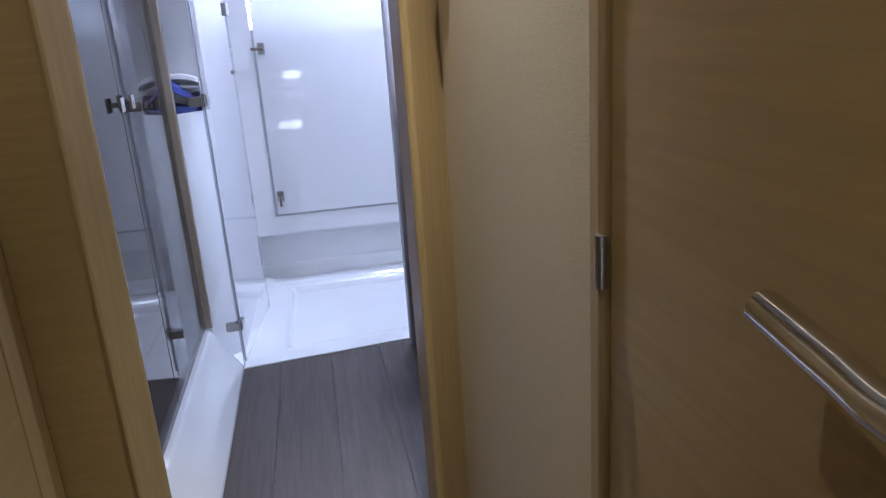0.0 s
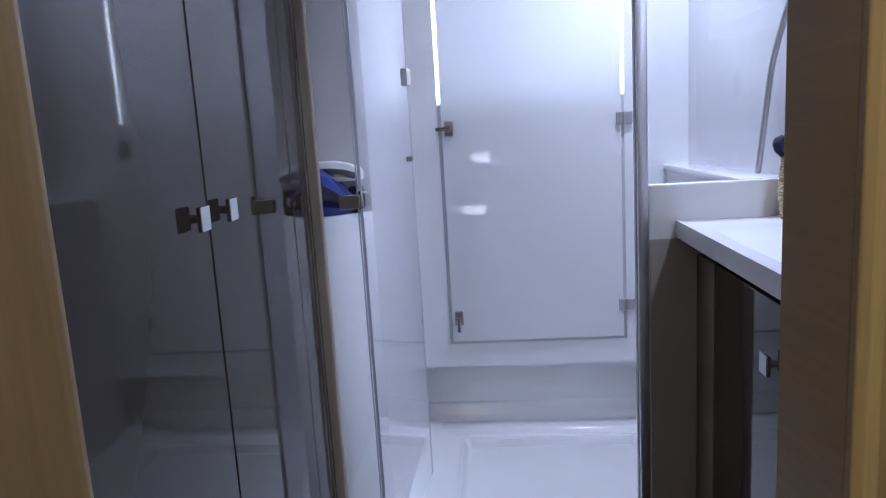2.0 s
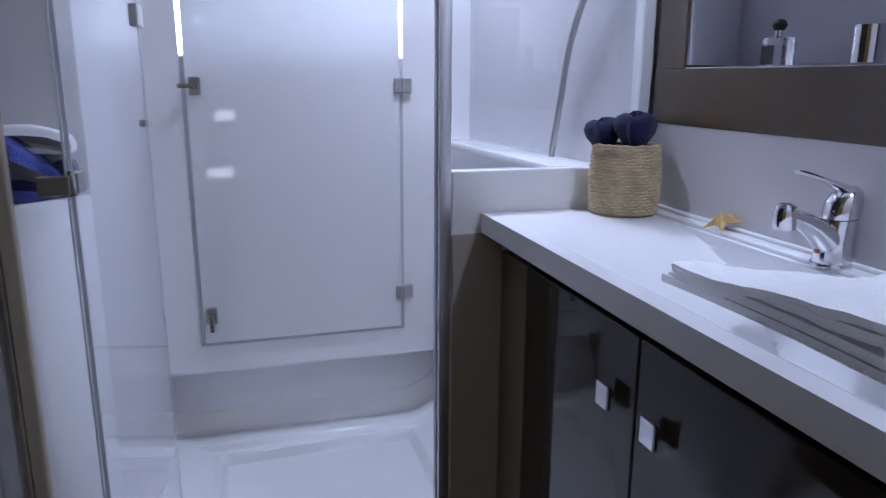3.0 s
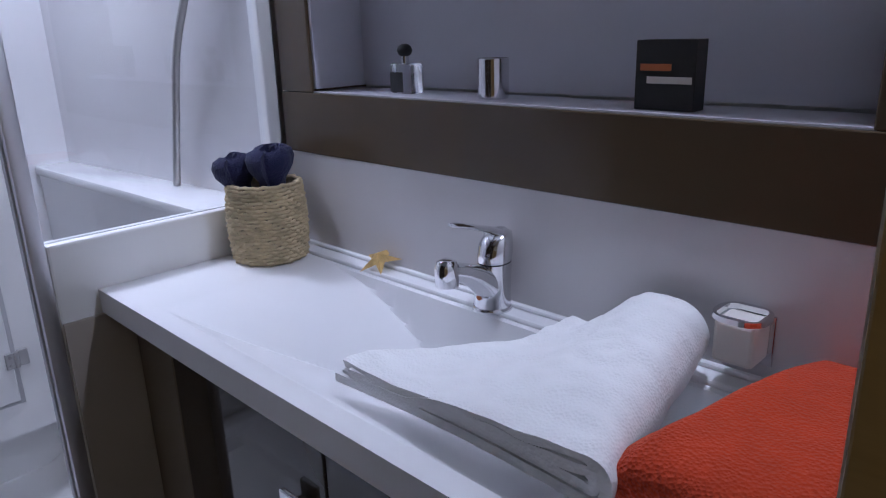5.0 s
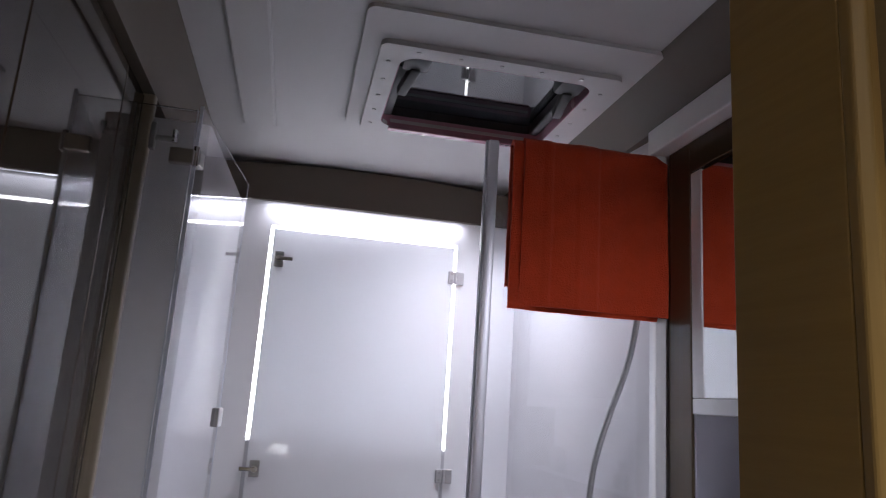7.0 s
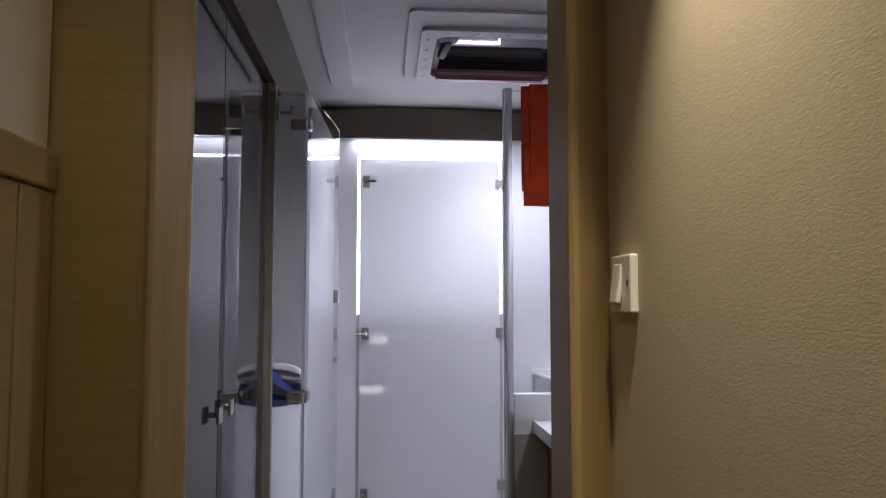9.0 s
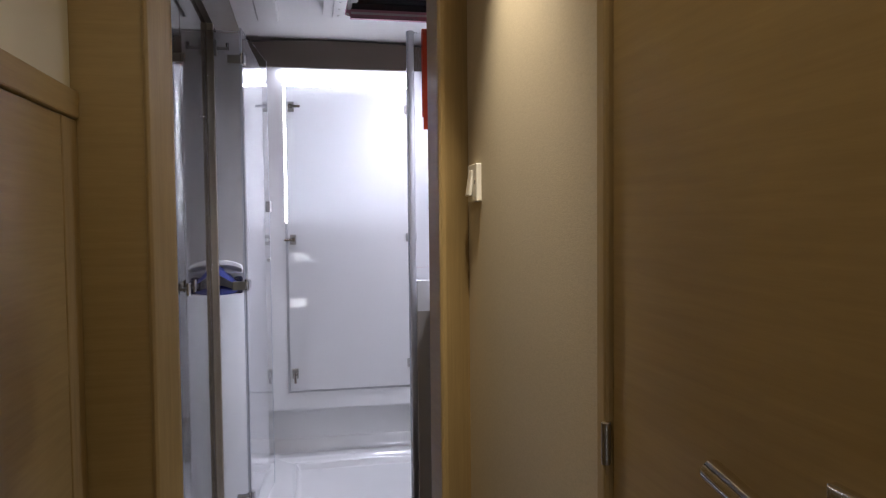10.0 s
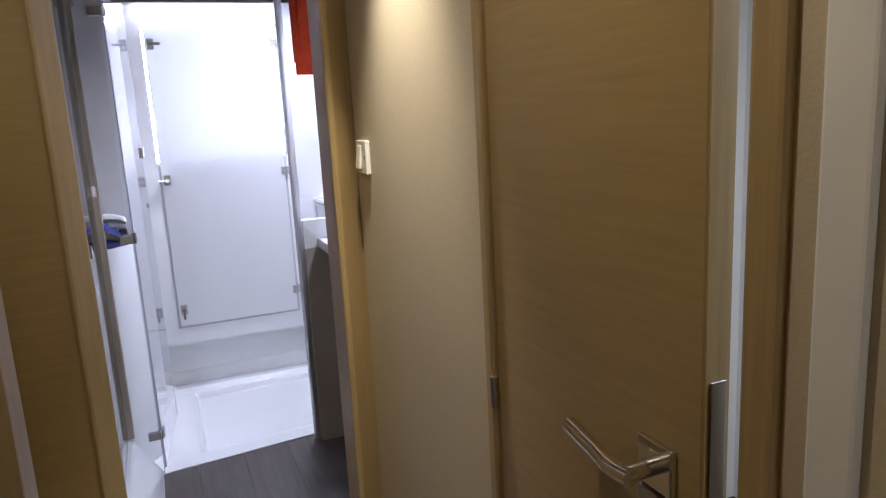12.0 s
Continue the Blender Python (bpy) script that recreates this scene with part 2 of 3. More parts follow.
    bm.faces.new(rings[-1])
    return bm


def tube(points, r, seg=10, sub=8, bm=None):
    """A round tube through points, smoothed."""
    bm = bm or bmesh.new()
    pts = [Vector(p) for p in points]
    path = []
    for i in range(len(pts) - 1):
        p0, p1, p2, p3 = pts[max(i - 1, 0)], pts[i], pts[i + 1], pts[min(i + 2, len(pts) - 1)]
        for k in range(sub):
            s = k / sub
            path.append(0.5 * ((2 * p1) + (p2 - p0) * s + (2 * p0 - 5 * p1 + 4 * p2 - p3) * s * s + (3 * p1 - p0 - 3 * p2 + p3) * s ** 3))
    path.append(pts[-1])
    rings, side = [], Vector((0.3, 0.5, 0.8))
    for i, p in enumerate(path):
        d = (path[min(i + 1, len(path) - 1)] - path[max(i - 1, 0)]).normalized()
        side = (side - d * side.dot(d)).normalized()
        up = d.cross(side)
        rings.append([bm.verts.new(p + r * (math.cos(2 * math.pi * k / seg) * side + math.sin(2 * math.pi * k / seg) * up)) for k in range(seg)])
    for a, b in zip(rings, rings[1:]):
        for k in range(seg):
            bm.faces.new((a[k], a[(k + 1) % seg], b[(k + 1) % seg], b[k]))
    bm.faces.new(rings[0][::-1])
    bm.faces.new(rings[-1])
    return bm


def sheet(nu, nv, f, bm=None):
    """A grid surface from f(u, v), u and v from 0 to 1."""
    bm = bm or bmesh.new()
    vs = [[bm.verts.new(f(i / nu, j / nv)) for j in range(nv + 1)] for i in range(nu + 1)]
    for i in range(nu):
        for j in range(nv):
            bm.faces.new((vs[i][j], vs[i + 1][j], vs[i + 1][j + 1], vs[i][j + 1]))
    return bm


def thicken(bm, t):
    bmesh.ops.recalc_face_normals(bm, faces=bm.faces)
    bmesh.ops.solidify(bm, geom=list(bm.faces), thickness=t)
    return bm


def turn_about(bm, at, rz=0, rx=0, ry=0):
    bmesh.ops.transform(bm, matrix=Matrix.Translation(at) @ pose(0, 0, 0, rx, ry, rz) @ Matrix.Translation(-Vector(at)), verts=bm.verts)
    return bm


def step(a, b, x):
    x = max(0.0, min(1.0, (x - a) / (b - a)))
    return x * x * (3 - 2 * x)


# ---- structure ----
XL, XR = -0.40, 0.43
ZC = 2.04


def wall(name, bm, material, label, category="wall", smooth=None):
    return solid(name, bm, material, label, category, "structure", smooth=smooth)


floor = wall("floor", box(-0.75, 1.75, -2.6, 3.6, -0.10, -0.034), DARKGAP, "dark sub-floor under grey-brown wooden boards", "floor")

wall("wall_corridor_east", box(XR, XR + 0.10, 0.672, 1.4292, 0, 2.1), VINYL, "beige embossed vinyl wall of the corridor")
wall("wall_corridor_east_near", box(XR + 0.008, XR + 0.10, -2.5, 0.078, 0, 2.1), VINYL, "beige vinyl wall beside the cabin door")
wall("wall_corridor_west", box(XL - 0.10, XL, 0.60, 1.39, 0, 2.1), CREAM, "pale vinyl wall above oak wainscot")
wall("wall_corridor_west_near", box(XL - 0.10, -0.300, -2.5, 0.515, 0, 2.1, 0.003), OAK, "oak veneered corridor wall")
ws = box(-0.5, 0.53, -2.6, -2.5, 0, 0.065)
box(-0.5, 0.53, -2.6, -2.5, 0.175, 0.665, bm=ws)
box(-0.5, 0.53, -2.6, -2.5, 0.775, 2.1, bm=ws)
for z0, xa, xb in ((0.065, -0.21, 0.07), (0.665, -0.08, 0.12)):
    box(-0.5, xa, -2.6, -2.5, z0, z0 + 0.11, bm=ws)
    box(xb, 0.53, -2.6, -2.5, z0, z0 + 0.11, bm=ws)
wall("wall_corridor_south", ws, VINYL, "unseen beige vinyl end wall of the corridor with slots for two added glowing panes")
# Glowing panes added out of view to give bright reflections in the frosted panel.
for k, (z0, xa, xb) in enumerate(((0.065, -0.21, 0.07), (0.665, -0.08, 0.12))):
    wn = thing("window_%d" % (k + 2), ((xa + xb) / 2, -2.55, z0), "added glowing pane low in the unseen end wall of the corridor", "window", kind="structure")
    part("pane", box(xa + 0.001, xb - 0.001, -2.575, -2.565, z0 + 0.001, z0 + 0.109), PANE_GLOW, wn)
    part("window_sill", box(xa + 0.001, xb - 0.001, -2.564, -2.505, z0 + 0.0005, z0 + 0.004), WHITE, wn)
wall("ceiling_corridor", box(-0.5, 0.53, -2.6, 1.50, ZC, ZC + 0.06), CEIL, "white corridor headliner", "ceiling")
wall("wall_bath_south_east", box(0.355, 0.975, 1.4296, 1.4328, 0, 2.1), WHITE, "white wall beside the bathroom doorway")
wall("wall_bath_south_west", box(-0.75, -0.2628, 1.400, 1.497, 0, 2.1), OAK, "oak pilaster wall beside the bathroom doorway")
wall("door_head", box(-0.255, 0.372, 1.40, 1.431, 1.985, 2.1), OAK, "oak panel above the bathroom doorway", "door frame")
wall("wall_bath_west", box(-0.75, -0.69, 1.50, 3.5, 0, 2.1), WHITE, "white wall behind the tall cabinets")
wall("wall_bath_east", box(0.975, 1.03, 1.385, 3.5, 0, 2.1), WHITE, "white wall behind the vanity")
cb = box(-0.75, 1.03, 1.50, 2.378, ZC, ZC + 0.06)
box(-0.75, 1.03, 2.862, 3.55, ZC, ZC + 0.06, bm=cb)
box(-0.75, 0.198, 2.378, 2.862, ZC, ZC + 0.06, bm=cb)
box(0.714, 1.03, 2.378, 2.862, ZC, ZC + 0.06, bm=cb)
wall("ceiling_bath", cb, CEIL, "white bathroom headliner", "ceiling")

# cabin behind the door that stands ajar
wall("wall_cabin_east", box(1.65, 1.75, -0.8, 1.44, 0, 2.1), WHITE, "white cabin wall seen through the door gap")
wall("wall_cabin_south", box(0.53, 1.65, -0.8, -0.7, 0, 2.1), WHITE, "white cabin wall")
wall("wall_cabin_north", box(0.53, 1.65, 1.34, 1.44, 0, 2.1), WHITE, "white cabin wall")
wall("ceiling_cabin", box(0.53, 1.75, -0.8, 1.44, ZC, ZC + 0.06), CEIL, "white cabin headliner", "ceiling")

# doorway trims
wall("trim_west", prism([(-0.2624, 1.396), (-0.256, 1.392), (-0.250, 1.395), (-0.216, 1.450), (-0.2135, 1.458), (-0.215, 1.466), (-0.2624, 1.498)], "z", 0, 1.985, None, 0.0015), OAK_V, "rounded oak edge of the bathroom doorway", "door frame")
wall("trim_east", prism([(0.3465, 1.343), (0.3465, 1.335), (0.353, 1.330), (0.362, 1.334), (0.4345, 1.415), (0.4345, 1.4292), (0.3535, 1.4292), (0.3535, 1.343)], "z", 0, 1.985, None, 0.0015), OAK_V, "rounded oak edge of the bathroom doorway", "door frame")
wall("door_lining_east", prism([(0.353, 1.3434), (0.353, 1.4292), (0.3405, 1.4292), (0.3465, 1.3434)], "z", 0, 1.985, None, 0.0008), OAK, "oak lining of the bathroom doorway with level grain", "door frame")
wall("trim_hinge", box(XR - 0.006, XR + 0.02, 0.645, 0.674, 0, 2.02, 0.005), OAK_V, "oak hinge post of the cabin door", "door frame")
wall("trim_latch", box(XR - 0.004, XR + 0.06, 0.078, 0.118, 0, 2.02, 0.006), OAK_V, "oak latch post of the cabin door", "door frame")
wall("trim_latch_rebate", box(XR + 0.02, XR + 0.06, 0.116, 0.136, 0, 2.02, 0.003), OAK_V, "dark rebate of the latch post", "door frame")
wall("trim_head_cabin", box(XR, XR + 0.06, 0.118, 0.645, 1.98, 2.04), OAK_V, "oak head above the cabin door", "door frame")
wall("corner_post", box(XR - 0.004, XR + 0.008, -0.002, 0.044, 0, 2.04, 0.004), WHITE, "pale corner post in the corridor", "trim")

# west wainscot
wall("wainscot_panel", box(XL - 0.002, XL + 0.008, 0.60, 1.30, 0, 1.383, 0.002), OAK, "oak wainscot panel with level grain", "panel")
wall("wainscot_stile", box(XL - 0.002, XL + 0.010, 1.3015, 1.392, 0, 1.383, 0.002), OAK_V, "oak stile at the end of the wainscot", "panel")
wall("wainscot_rail", box(XL - 0.002, XL + 0.016, 0.60, 1.392, 1.386, 1.442, 0.004), OAK, "oak rail on top of the wainscot", "trim")
wall("jamb_west", box(XL - 0.01, -0.238, 0.52, 0.60, 0, 2.04, 0.004), OAK_V, "oak jamb that juts into the corridor", "door frame")

# bathroom soffits
wall("soffit_west", prism([(-0.212, ZC), (-0.250, 1.885), (-0.70, 1.885), (-0.70, ZC)], "y", 1.50, 3.42), TAUPE, "taupe vinyl soffit above the cabinets", "soffit")
wall("soffit_east", prism([(0.748, ZC), (0.835, 1.952), (0.975, 1.952), (0.975, ZC)], "y", 1.433, 3.42), TAUPE, "taupe vinyl soffit above the vanity", "soffit")
wall("pelmet", box(0.826, 0.875, 1.433, 2.468, 1.892, 1.952, 0.004), WHITE, "white pelmet over the mirror cabinet", "trim")


def arch(x):
    return 2.032 - 0.10 * (x - 0.25) ** 2


head = [(-0.40, 1.903)] + [(0.95, 1.903)] + [(0.95 - 1.35 * i / 20, arch(0.95 - 1.35 * i / 20)) for i in range(21)]
wall("header_band", prism(head, "y", 3.285, 3.42), TAUPE, "taupe vinyl band over the shower wall with an arched top", "trim")
wall("header_seal", prism([(x, z + 0.005) if z > 1.95 else (x, z + 0.03) for x, z in head], "y", 3.290, 3.41), DARKGAP, "dark gap above the arched band", "trim")

# shower
wb = box(-0.45, -0.030, 3.30, 3.42, 0.262, 1.903)
box(0.577, 1.0, 3.30, 3.42, 0.262, 1.903, bm=wb)
box(-0.030, 0.577, 3.30, 3.42, 0.262, 0.345, bm=wb)
box(-0.030, 0.577, 3.30, 3.42, 1.826, 1.903, bm=wb)
wall("wall_shower_north", wb, GELCOAT, "glossy white moulded shower wall around the hatch panel")
wall("wall_shower_foot", box(-0.45, 1.0, 3.41, 3.47, -0.03, 0.262), GELCOAT, "white recessed foot of the shower wall")
wall("hatch_backing", box(-0.030, 0.577, 3.332, 3.42, 0.345, 1.17), WHITE, "white board behind the frosted panel", "panel")
win = thing("window_1", (0.27, 3.41, 1.15), "bright window behind the frosted shower panel", "window", kind="structure")
part("pane", box(-0.030, 0.577, 3.40, 3.41, 1.17, 1.826), WINDOW_LIGHT, win)
wall("wall_outer", box(-0.45, 1.03, 3.47, 3.52, -0.1, 2.1), WHITE, "outer wall behind the shower")
wall("wall_shower_west_low", prism([(-0.252, 2.5135), (-0.157, 2.6295), (-0.45, 2.6295), (-0.45, 2.5135)], "z", -0.03, 0.905, None, 0.004), GELCOAT, "low white shower wall with a ledge", smooth=40)
wall("shower_curb", prism([(-0.258, 2.473), (-0.157, 2.473), (-0.150, 2.640), (-0.258, 2.640)], "z", -0.03, 0.010), GELCOAT, "white moulded curb under the glass panel", "curb")
wall("wall_niche", prism([(-0.345, 2.518), (-0.345, 2.6295), (-0.47, 2.6295), (-0.47, 2.518)], "z", 0.905, 1.885), GELCOAT, "white upper shower wall set back behind a ledge")
wall("wall_shower_west", prism([(-0.170, 2.630), (-0.160, 2.634), (-0.157, 2.645), (-0.130, 3.30), (-0.45, 3.30), (-0.45, 2.630)], "z", -0.03, 1.885), SATIN, "white shower wall beyond the towel niche", smooth=40)
wall("wall_seam", box(-0.3465, -0.3415, 2.519, 2.629, 1.715, 1.719), DARKGAP, "dark seam across the niche wall", "trim")
wall("wall_shower_east", prism([(0.862, 2.468), (0.782, 3.30), (0.98, 3.30), (0.98, 2.468)], "z", -0.03, 1.955), SATIN, "satin white shower wall beside the vanity")
led = prism([(0.74, 2.49), (0.70, 3.30), (0.80, 3.30), (0.88, 2.49)], "z", 0.91, 0.932, None, 0.006)
wall("shower_ledge", led, GELCOAT, "white moulded ledge on the shower wall", "ledge", smooth=40)
wall("shower_ledge_wall", prism([(0.75, 2.49), (0.71, 3.30), (0.80, 3.30), (0.88, 2.49)], "z", -0.03, 0.91), GELCOAT, "white moulded wall under the shower ledge")
wall("half_wall", box(0.470, 0.975, 2.452, 2.488, 0, 0.948, 0.004), WHITE, "white half-height wall at the end of the vanity")


def tray_z(x, y):
    """Sunken pan, a raised step along the back, a flank along the west side."""
    front = 2.461 + (x + 0.145) * 0.1055
    pan = step(0.10, 0.122, y - front) * step(0.0, 0.022, x) * step(0.60, 0.578, x) * step(3.27, 3.248, y)
    back = step(3.28, 3.31, y) * 0.022 + step(3.37, 3.42, y) * 0.07
    west = step(0.0, -0.14, x) * 0.035 * step(0.05, 0.3, y - front)
    rim = step(0.085, 0.10, y - front) * step(-0.015, 0.0, x) * step(0.615, 0.60, x) * step(3.285, 3.27, y) * (1 - pan)
    return 0.004 - 0.024 * pan + 0.004 * rim + max(back, west) + step(0.60, 0.72, x) * 0.05


tr = sheet(120, 120, lambda u, v: (-0.165 + 0.91 * u, 2.461 + (-0.165 + 0.91 * u + 0.145) * 0.1055 + v * (3.42 - 2.461 - (0.91 * u - 0.02) * 0.1055), 0.0))
for vv in tr.verts:
    vv.co.z = tray_z(vv.co.x, vv.co.y)
edge = bmesh.ops.extrude_edge_only(tr, edges=[e for e in tr.edges if e.is_boundary])
for g in edge["geom"]:
    if isinstance(g, bmesh.types.BMVert):
        g.co.z = -0.034
wall("shower_tray", tr, GELCOAT, "glossy white moulded shower tray with a sunken pan", "shower tray", smooth=35)

# sloped plinth moulding along the cabinets
wall("plinth_moulding", prism([(-0.40, 0.160), (-0.256, 0.160), (-0.248, 0.150), (-0.160, 0.012), (-0.156, -0.03), (-0.40, -0.03)], "y", 1.50, 2.472, None, 0.003), GELCOAT, "sloped glossy white moulding under the cabinets", "plinth", smooth=35)


# ---- bathroom: tall cabinets ----
def square_knob(parent, x, y, z, sign):
    """A chrome stem with a flat square head; sign: the way it points along x."""
    k = part("knob", rod((x, y, z), (x + sign * 0.012, y, z), 0.006), CHROME, parent, "square chrome knob", 40)
    part("knob_head", box(min(x + sign * 0.011, x + sign * 0.018), max(x + sign * 0.011, x + sign * 0.018), y - 0.016, y + 0.016, z - 0.017, z + 0.017, 0.0015), CHROME, k)


cab = thing("tall_cabinet", (-0.45, 1.95, 0.16), "tall built-in cabinet with glossy taupe lacquered doors", "cabinet")
part("body", box(-0.685, -0.291, 1.515, 2.512, 0.1605, 1.884), WHITE, cab)
for y0, y1, ky in ((1.518, 1.9045, 1.856), (1.9085, 2.340, 1.964)):
    d = part("door", box(-0.289, -0.268, y0, y1, 0.168, 1.878, 0.0015), LACQUER, cab, "glossy taupe lacquered door")
    square_knob(d, -0.268, ky, 0.992, 1)
part("filler_panel", box(-0.289, -0.268, 2.3425, 2.488, 0.168, 1.878, 0.0015), LACQUER, cab)
part("edge_strip", box(-0.289, -0.2465, 2.489, 2.513, 0.1605, 1.884, 0.004), OAK_PALE, cab, "solid oak edge strip")

hook = thing("robe_hook", (-0.245, 2.50, 1.80), "chrome robe hook on the cabinet edge", "hook")
part("plate", box(-0.2465, -0.236, 2.491, 2.511, 1.770, 1.826, 0.002), STEEL, hook)
part("arm", rod((-0.236, 2.50, 1.796), (-0.200, 2.50, 1.796), 0.006), STEEL, hook, smooth=40)
part("bar", rod((-0.200, 2.50, 1.790), (-0.200, 2.50, 1.816), 0.006), CHROME, hook, smooth=40)


# ---- shower: glass, panel, fittings ----
def pane(name, bm, parent):
    ob = part(name, bm, GLASS, parent)
    ob.visible_shadow = False
    return ob


side = thing("glass_side_panel", (-0.21, 2.455, 0.0), "narrow fixed clear glass panel at the shower entrance", "glass panel")
pane("pane", box(-0.265, -0.155, 2.452, 2.460, 0.012, 1.848, 0.001), side)
part("edge", box(-0.1565, -0.1540, 2.4515, 2.4605, 0.012, 1.8485), GLASS_EDGE, side)

A, B = Vector((-0.150, 2.456, 0)), Vector((-0.090, 2.985, 0))
DIR = (B - A).normalized()
ang = math.degrees(math.atan2(DIR.y, DIR.x))
L = (B - A).length
gd = thing("shower_door", A, "open frameless glass shower door with chrome fittings", "door")


def along_door(x0, x1, y0, y1, z0, z1, bevel=0.0):
    return turn_about(box(A.x + x0, A.x + x1, A.y + y0, A.y + y1, z0, z1, bevel), A, ang)


pane("pane", along_door(0.004, L - 0.002, -0.003, 0.003, 0.03, 1.86, 0.001), gd)
part("edge", along_door(L - 0.004, L + 0.0005, -0.0034, 0.0034, 0.03, 1.8605), GLASS_EDGE, gd)
part("edge", along_door(0.003, 0.0055, -0.0034, 0.0034, 0.03, 1.8605), GLASS_EDGE, gd)
for z in (0.172, 0.948, 1.752):
    h = part("hinge", along_door(0.0, 0.036, -0.011, 0.011, z - 0.016, z + 0.016, 0.002), STEEL, gd, "chrome glass hinge")
    part("hinge_plate", box(-0.196, -0.150, 2.444, 2.468, z - 0.018, z + 0.012, 0.002), STEEL, h)
    part("hinge_pin", rod((-0.148, 2.455, z - 0.02), (-0.148, 2.455, z + 0.02), 0.006), CHROME, h, smooth=40)
part("lock", along_door(L - 0.045, L + 0.004, -0.012, 0.012, 1.215, 1.262, 0.003), STEEL, gd, "chrome glass lock")
part("stop", along_door(L - 0.05, L - 0.02, -0.009, 0.009, 1.003, 1.018, 0.002), STEEL, gd)

panel = thing("hatch_panel", (0.273, 3.298, 0.357), "frosted white acrylic panel that covers a lit window, with chrome hinges", "panel")
part("sheet", box(-0.019, 0.566, 3.290, 3.302, 0.356, 1.814, 0.003), FROST, panel)
for z in (0.468, 1.090, 1.713):
    h = part("hinge", box(0.549, 0.569, 3.281, 3.290, z - 0.021, z + 0.021, 0.003), HINGE, panel, "chrome hinge")
    part("leaf", box(0.579, 0.603, 3.289, 3.2995, z - 0.021, z + 0.021, 0.003), HINGE, h)
    part("barrel", rod((0.574, 3.286, z - 0.02), (0.574, 3.286, z + 0.02), 0.006), HINGE, h, smooth=40)
    for dz in (-0.011, 0.011):
        part("screw", rod((0.559, 3.281, z + dz), (0.559, 3.279, z + dz), 0.004), STEEL, h, smooth=40)
for z, kind in ((0.442, "v"), (1.087, "h"), (1.716, "h")):
    lt = part("latch", box(-0.009, 0.020, 3.276, 3.290, z - 0.024, z + 0.024, 0.003), STEEL, panel, "chrome turn latch")
    part("boss", rod((0.005, 3.276, z), (0.005, 3.262, z), 0.010), CHROME, lt, smooth=40)
    if kind == "h":
        lx = 0.0 if z > 1.5 else -0.038
        part("lever", box(lx, lx + 0.048, 3.260, 3.266, z - 0.006, z + 0.006, 0.002), CHROME, lt)
    else:
        part("lever", box(-0.002, 0.011, 3.260, 3.266, z - 0.045, z + 0.008, 0.002), CHROME, lt)

for n, b in (("seal", (-0.0295, -0.0195, 3.2985, 3.309, 0.346, 1.165)), ("seal", (0.5665, 0.5765, 3.2985, 3.309, 0.346, 1.165)), ("seal", (-0.0190, 0.5660, 3.2985, 3.309, 0.346, 0.3555))):
    part(n, box(*b), SEAL, panel, "pale grey rubber seal")

screen = thing("glass_screen", (0.66, 2.47, 0.0), "fixed clear glass screen on the half wall with an aluminium post", "glass panel")
part("post", box(0.447, 0.470, 2.452, 2.486, 0.006, 1.876, 0.004), ALU, screen, "satin aluminium post", 40)
part("post_groove", box(0.444, 0.447, 2.462, 2.476, 0.006, 1.876), GLASS_EDGE, screen)
pane("pane", box(0.470, 0.842, 2.465, 2.471, 0.948, 1.872, 0.001), screen)
part("wall_profile", box(0.840, 0.866, 2.452, 2.486, 0.948, 1.895, 0.003), WHITE, screen)

hose = thing("shower_hose", (0.80, 2.66, 0.95), "grey ribbed shower hose hanging along the white wall", "hose")
part("tube", tube([(0.838, 2.505, 1.74), (0.832, 2.51, 1.58), (0.826, 2.555, 1.43), (0.818, 2.64, 1.30), (0.815, 2.705, 1.19), (0.815, 2.745, 1.06), (0.812, 2.775, 0.934)], 0.0075), STEEL, hose, smooth=180)

tow = thing("folded_towels", (-0.235, 2.60, 0.905), "folded blue and white towels on the shower ledge", "towel")


def pad(x0, x1, y0, y1, z0, z1, seed, sag=0.0):
    """A soft folded pad with bulging sides."""
    def f(u, v):
        a = 2 * math.pi * u
        c, d = math.cos(a), math.sin(a)
        x = (x0 + x1) / 2 + (x1 - x0) / 2 * math.copysign(abs(c) ** 0.4, c)
        z = (z0 + z1) / 2 + (z1 - z0) / 2 * math.copysign(abs(d) ** 0.7, d)
        y = y0 + (y1 - y0) * v
        e = 1 - 0.6 * step(0.88, 1.0, v) - 0.6 * step(0.12, 0.0, v)
        z = (z0 + z1) / 2 + (z - (z0 + z1) / 2) * e - sag * step(0.5, 1.0, (x - x0) / (x1 - x0))
        return (x, y, max(z0, z + 0.004 * noise.noise(Vector((x * 20, y * 20, z * 20 + seed)))))
    return sheet(36, 24, f)


def draped(u, v):
    """A towel folded over into a thick wedge that slopes down towards the glass."""
    a = 2 * math.pi * u
    c, d = math.cos(a), math.sin(a)
    w = 0.5 + 0.5 * math.copysign(abs(c) ** 0.5, c)
    x = -0.338 + 0.150 * w
    high = 0.110 - 0.058 * step(0.45, 1.0, w) - 0.012 * step(0.3, 0.0, w)
    e = 1 - 0.5 * step(0.85, 1.0, v) - 0.5 * step(0.15, 0.0, v)
    z = 0.9055 + high * (0.5 + 0.5 * e * math.copysign(abs(d) ** 0.6, d))
    z += 0.005 * noise.noise(Vector((x * 18, v * 2.2, z * 18)))
    front = 2.521 + 1.16 * max(0.0, x + 0.248)
    return (x, front + (2.624 - front) * v, max(0.9055, z))


part("blue_towel", sheet(48, 24, draped), BLUE_TOWEL, tow, smooth=70)
part("navy_towel", pad(-0.206, -0.172, 2.592, 2.626, 0.9055, 0.968, 5), NAVY, tow, smooth=70)
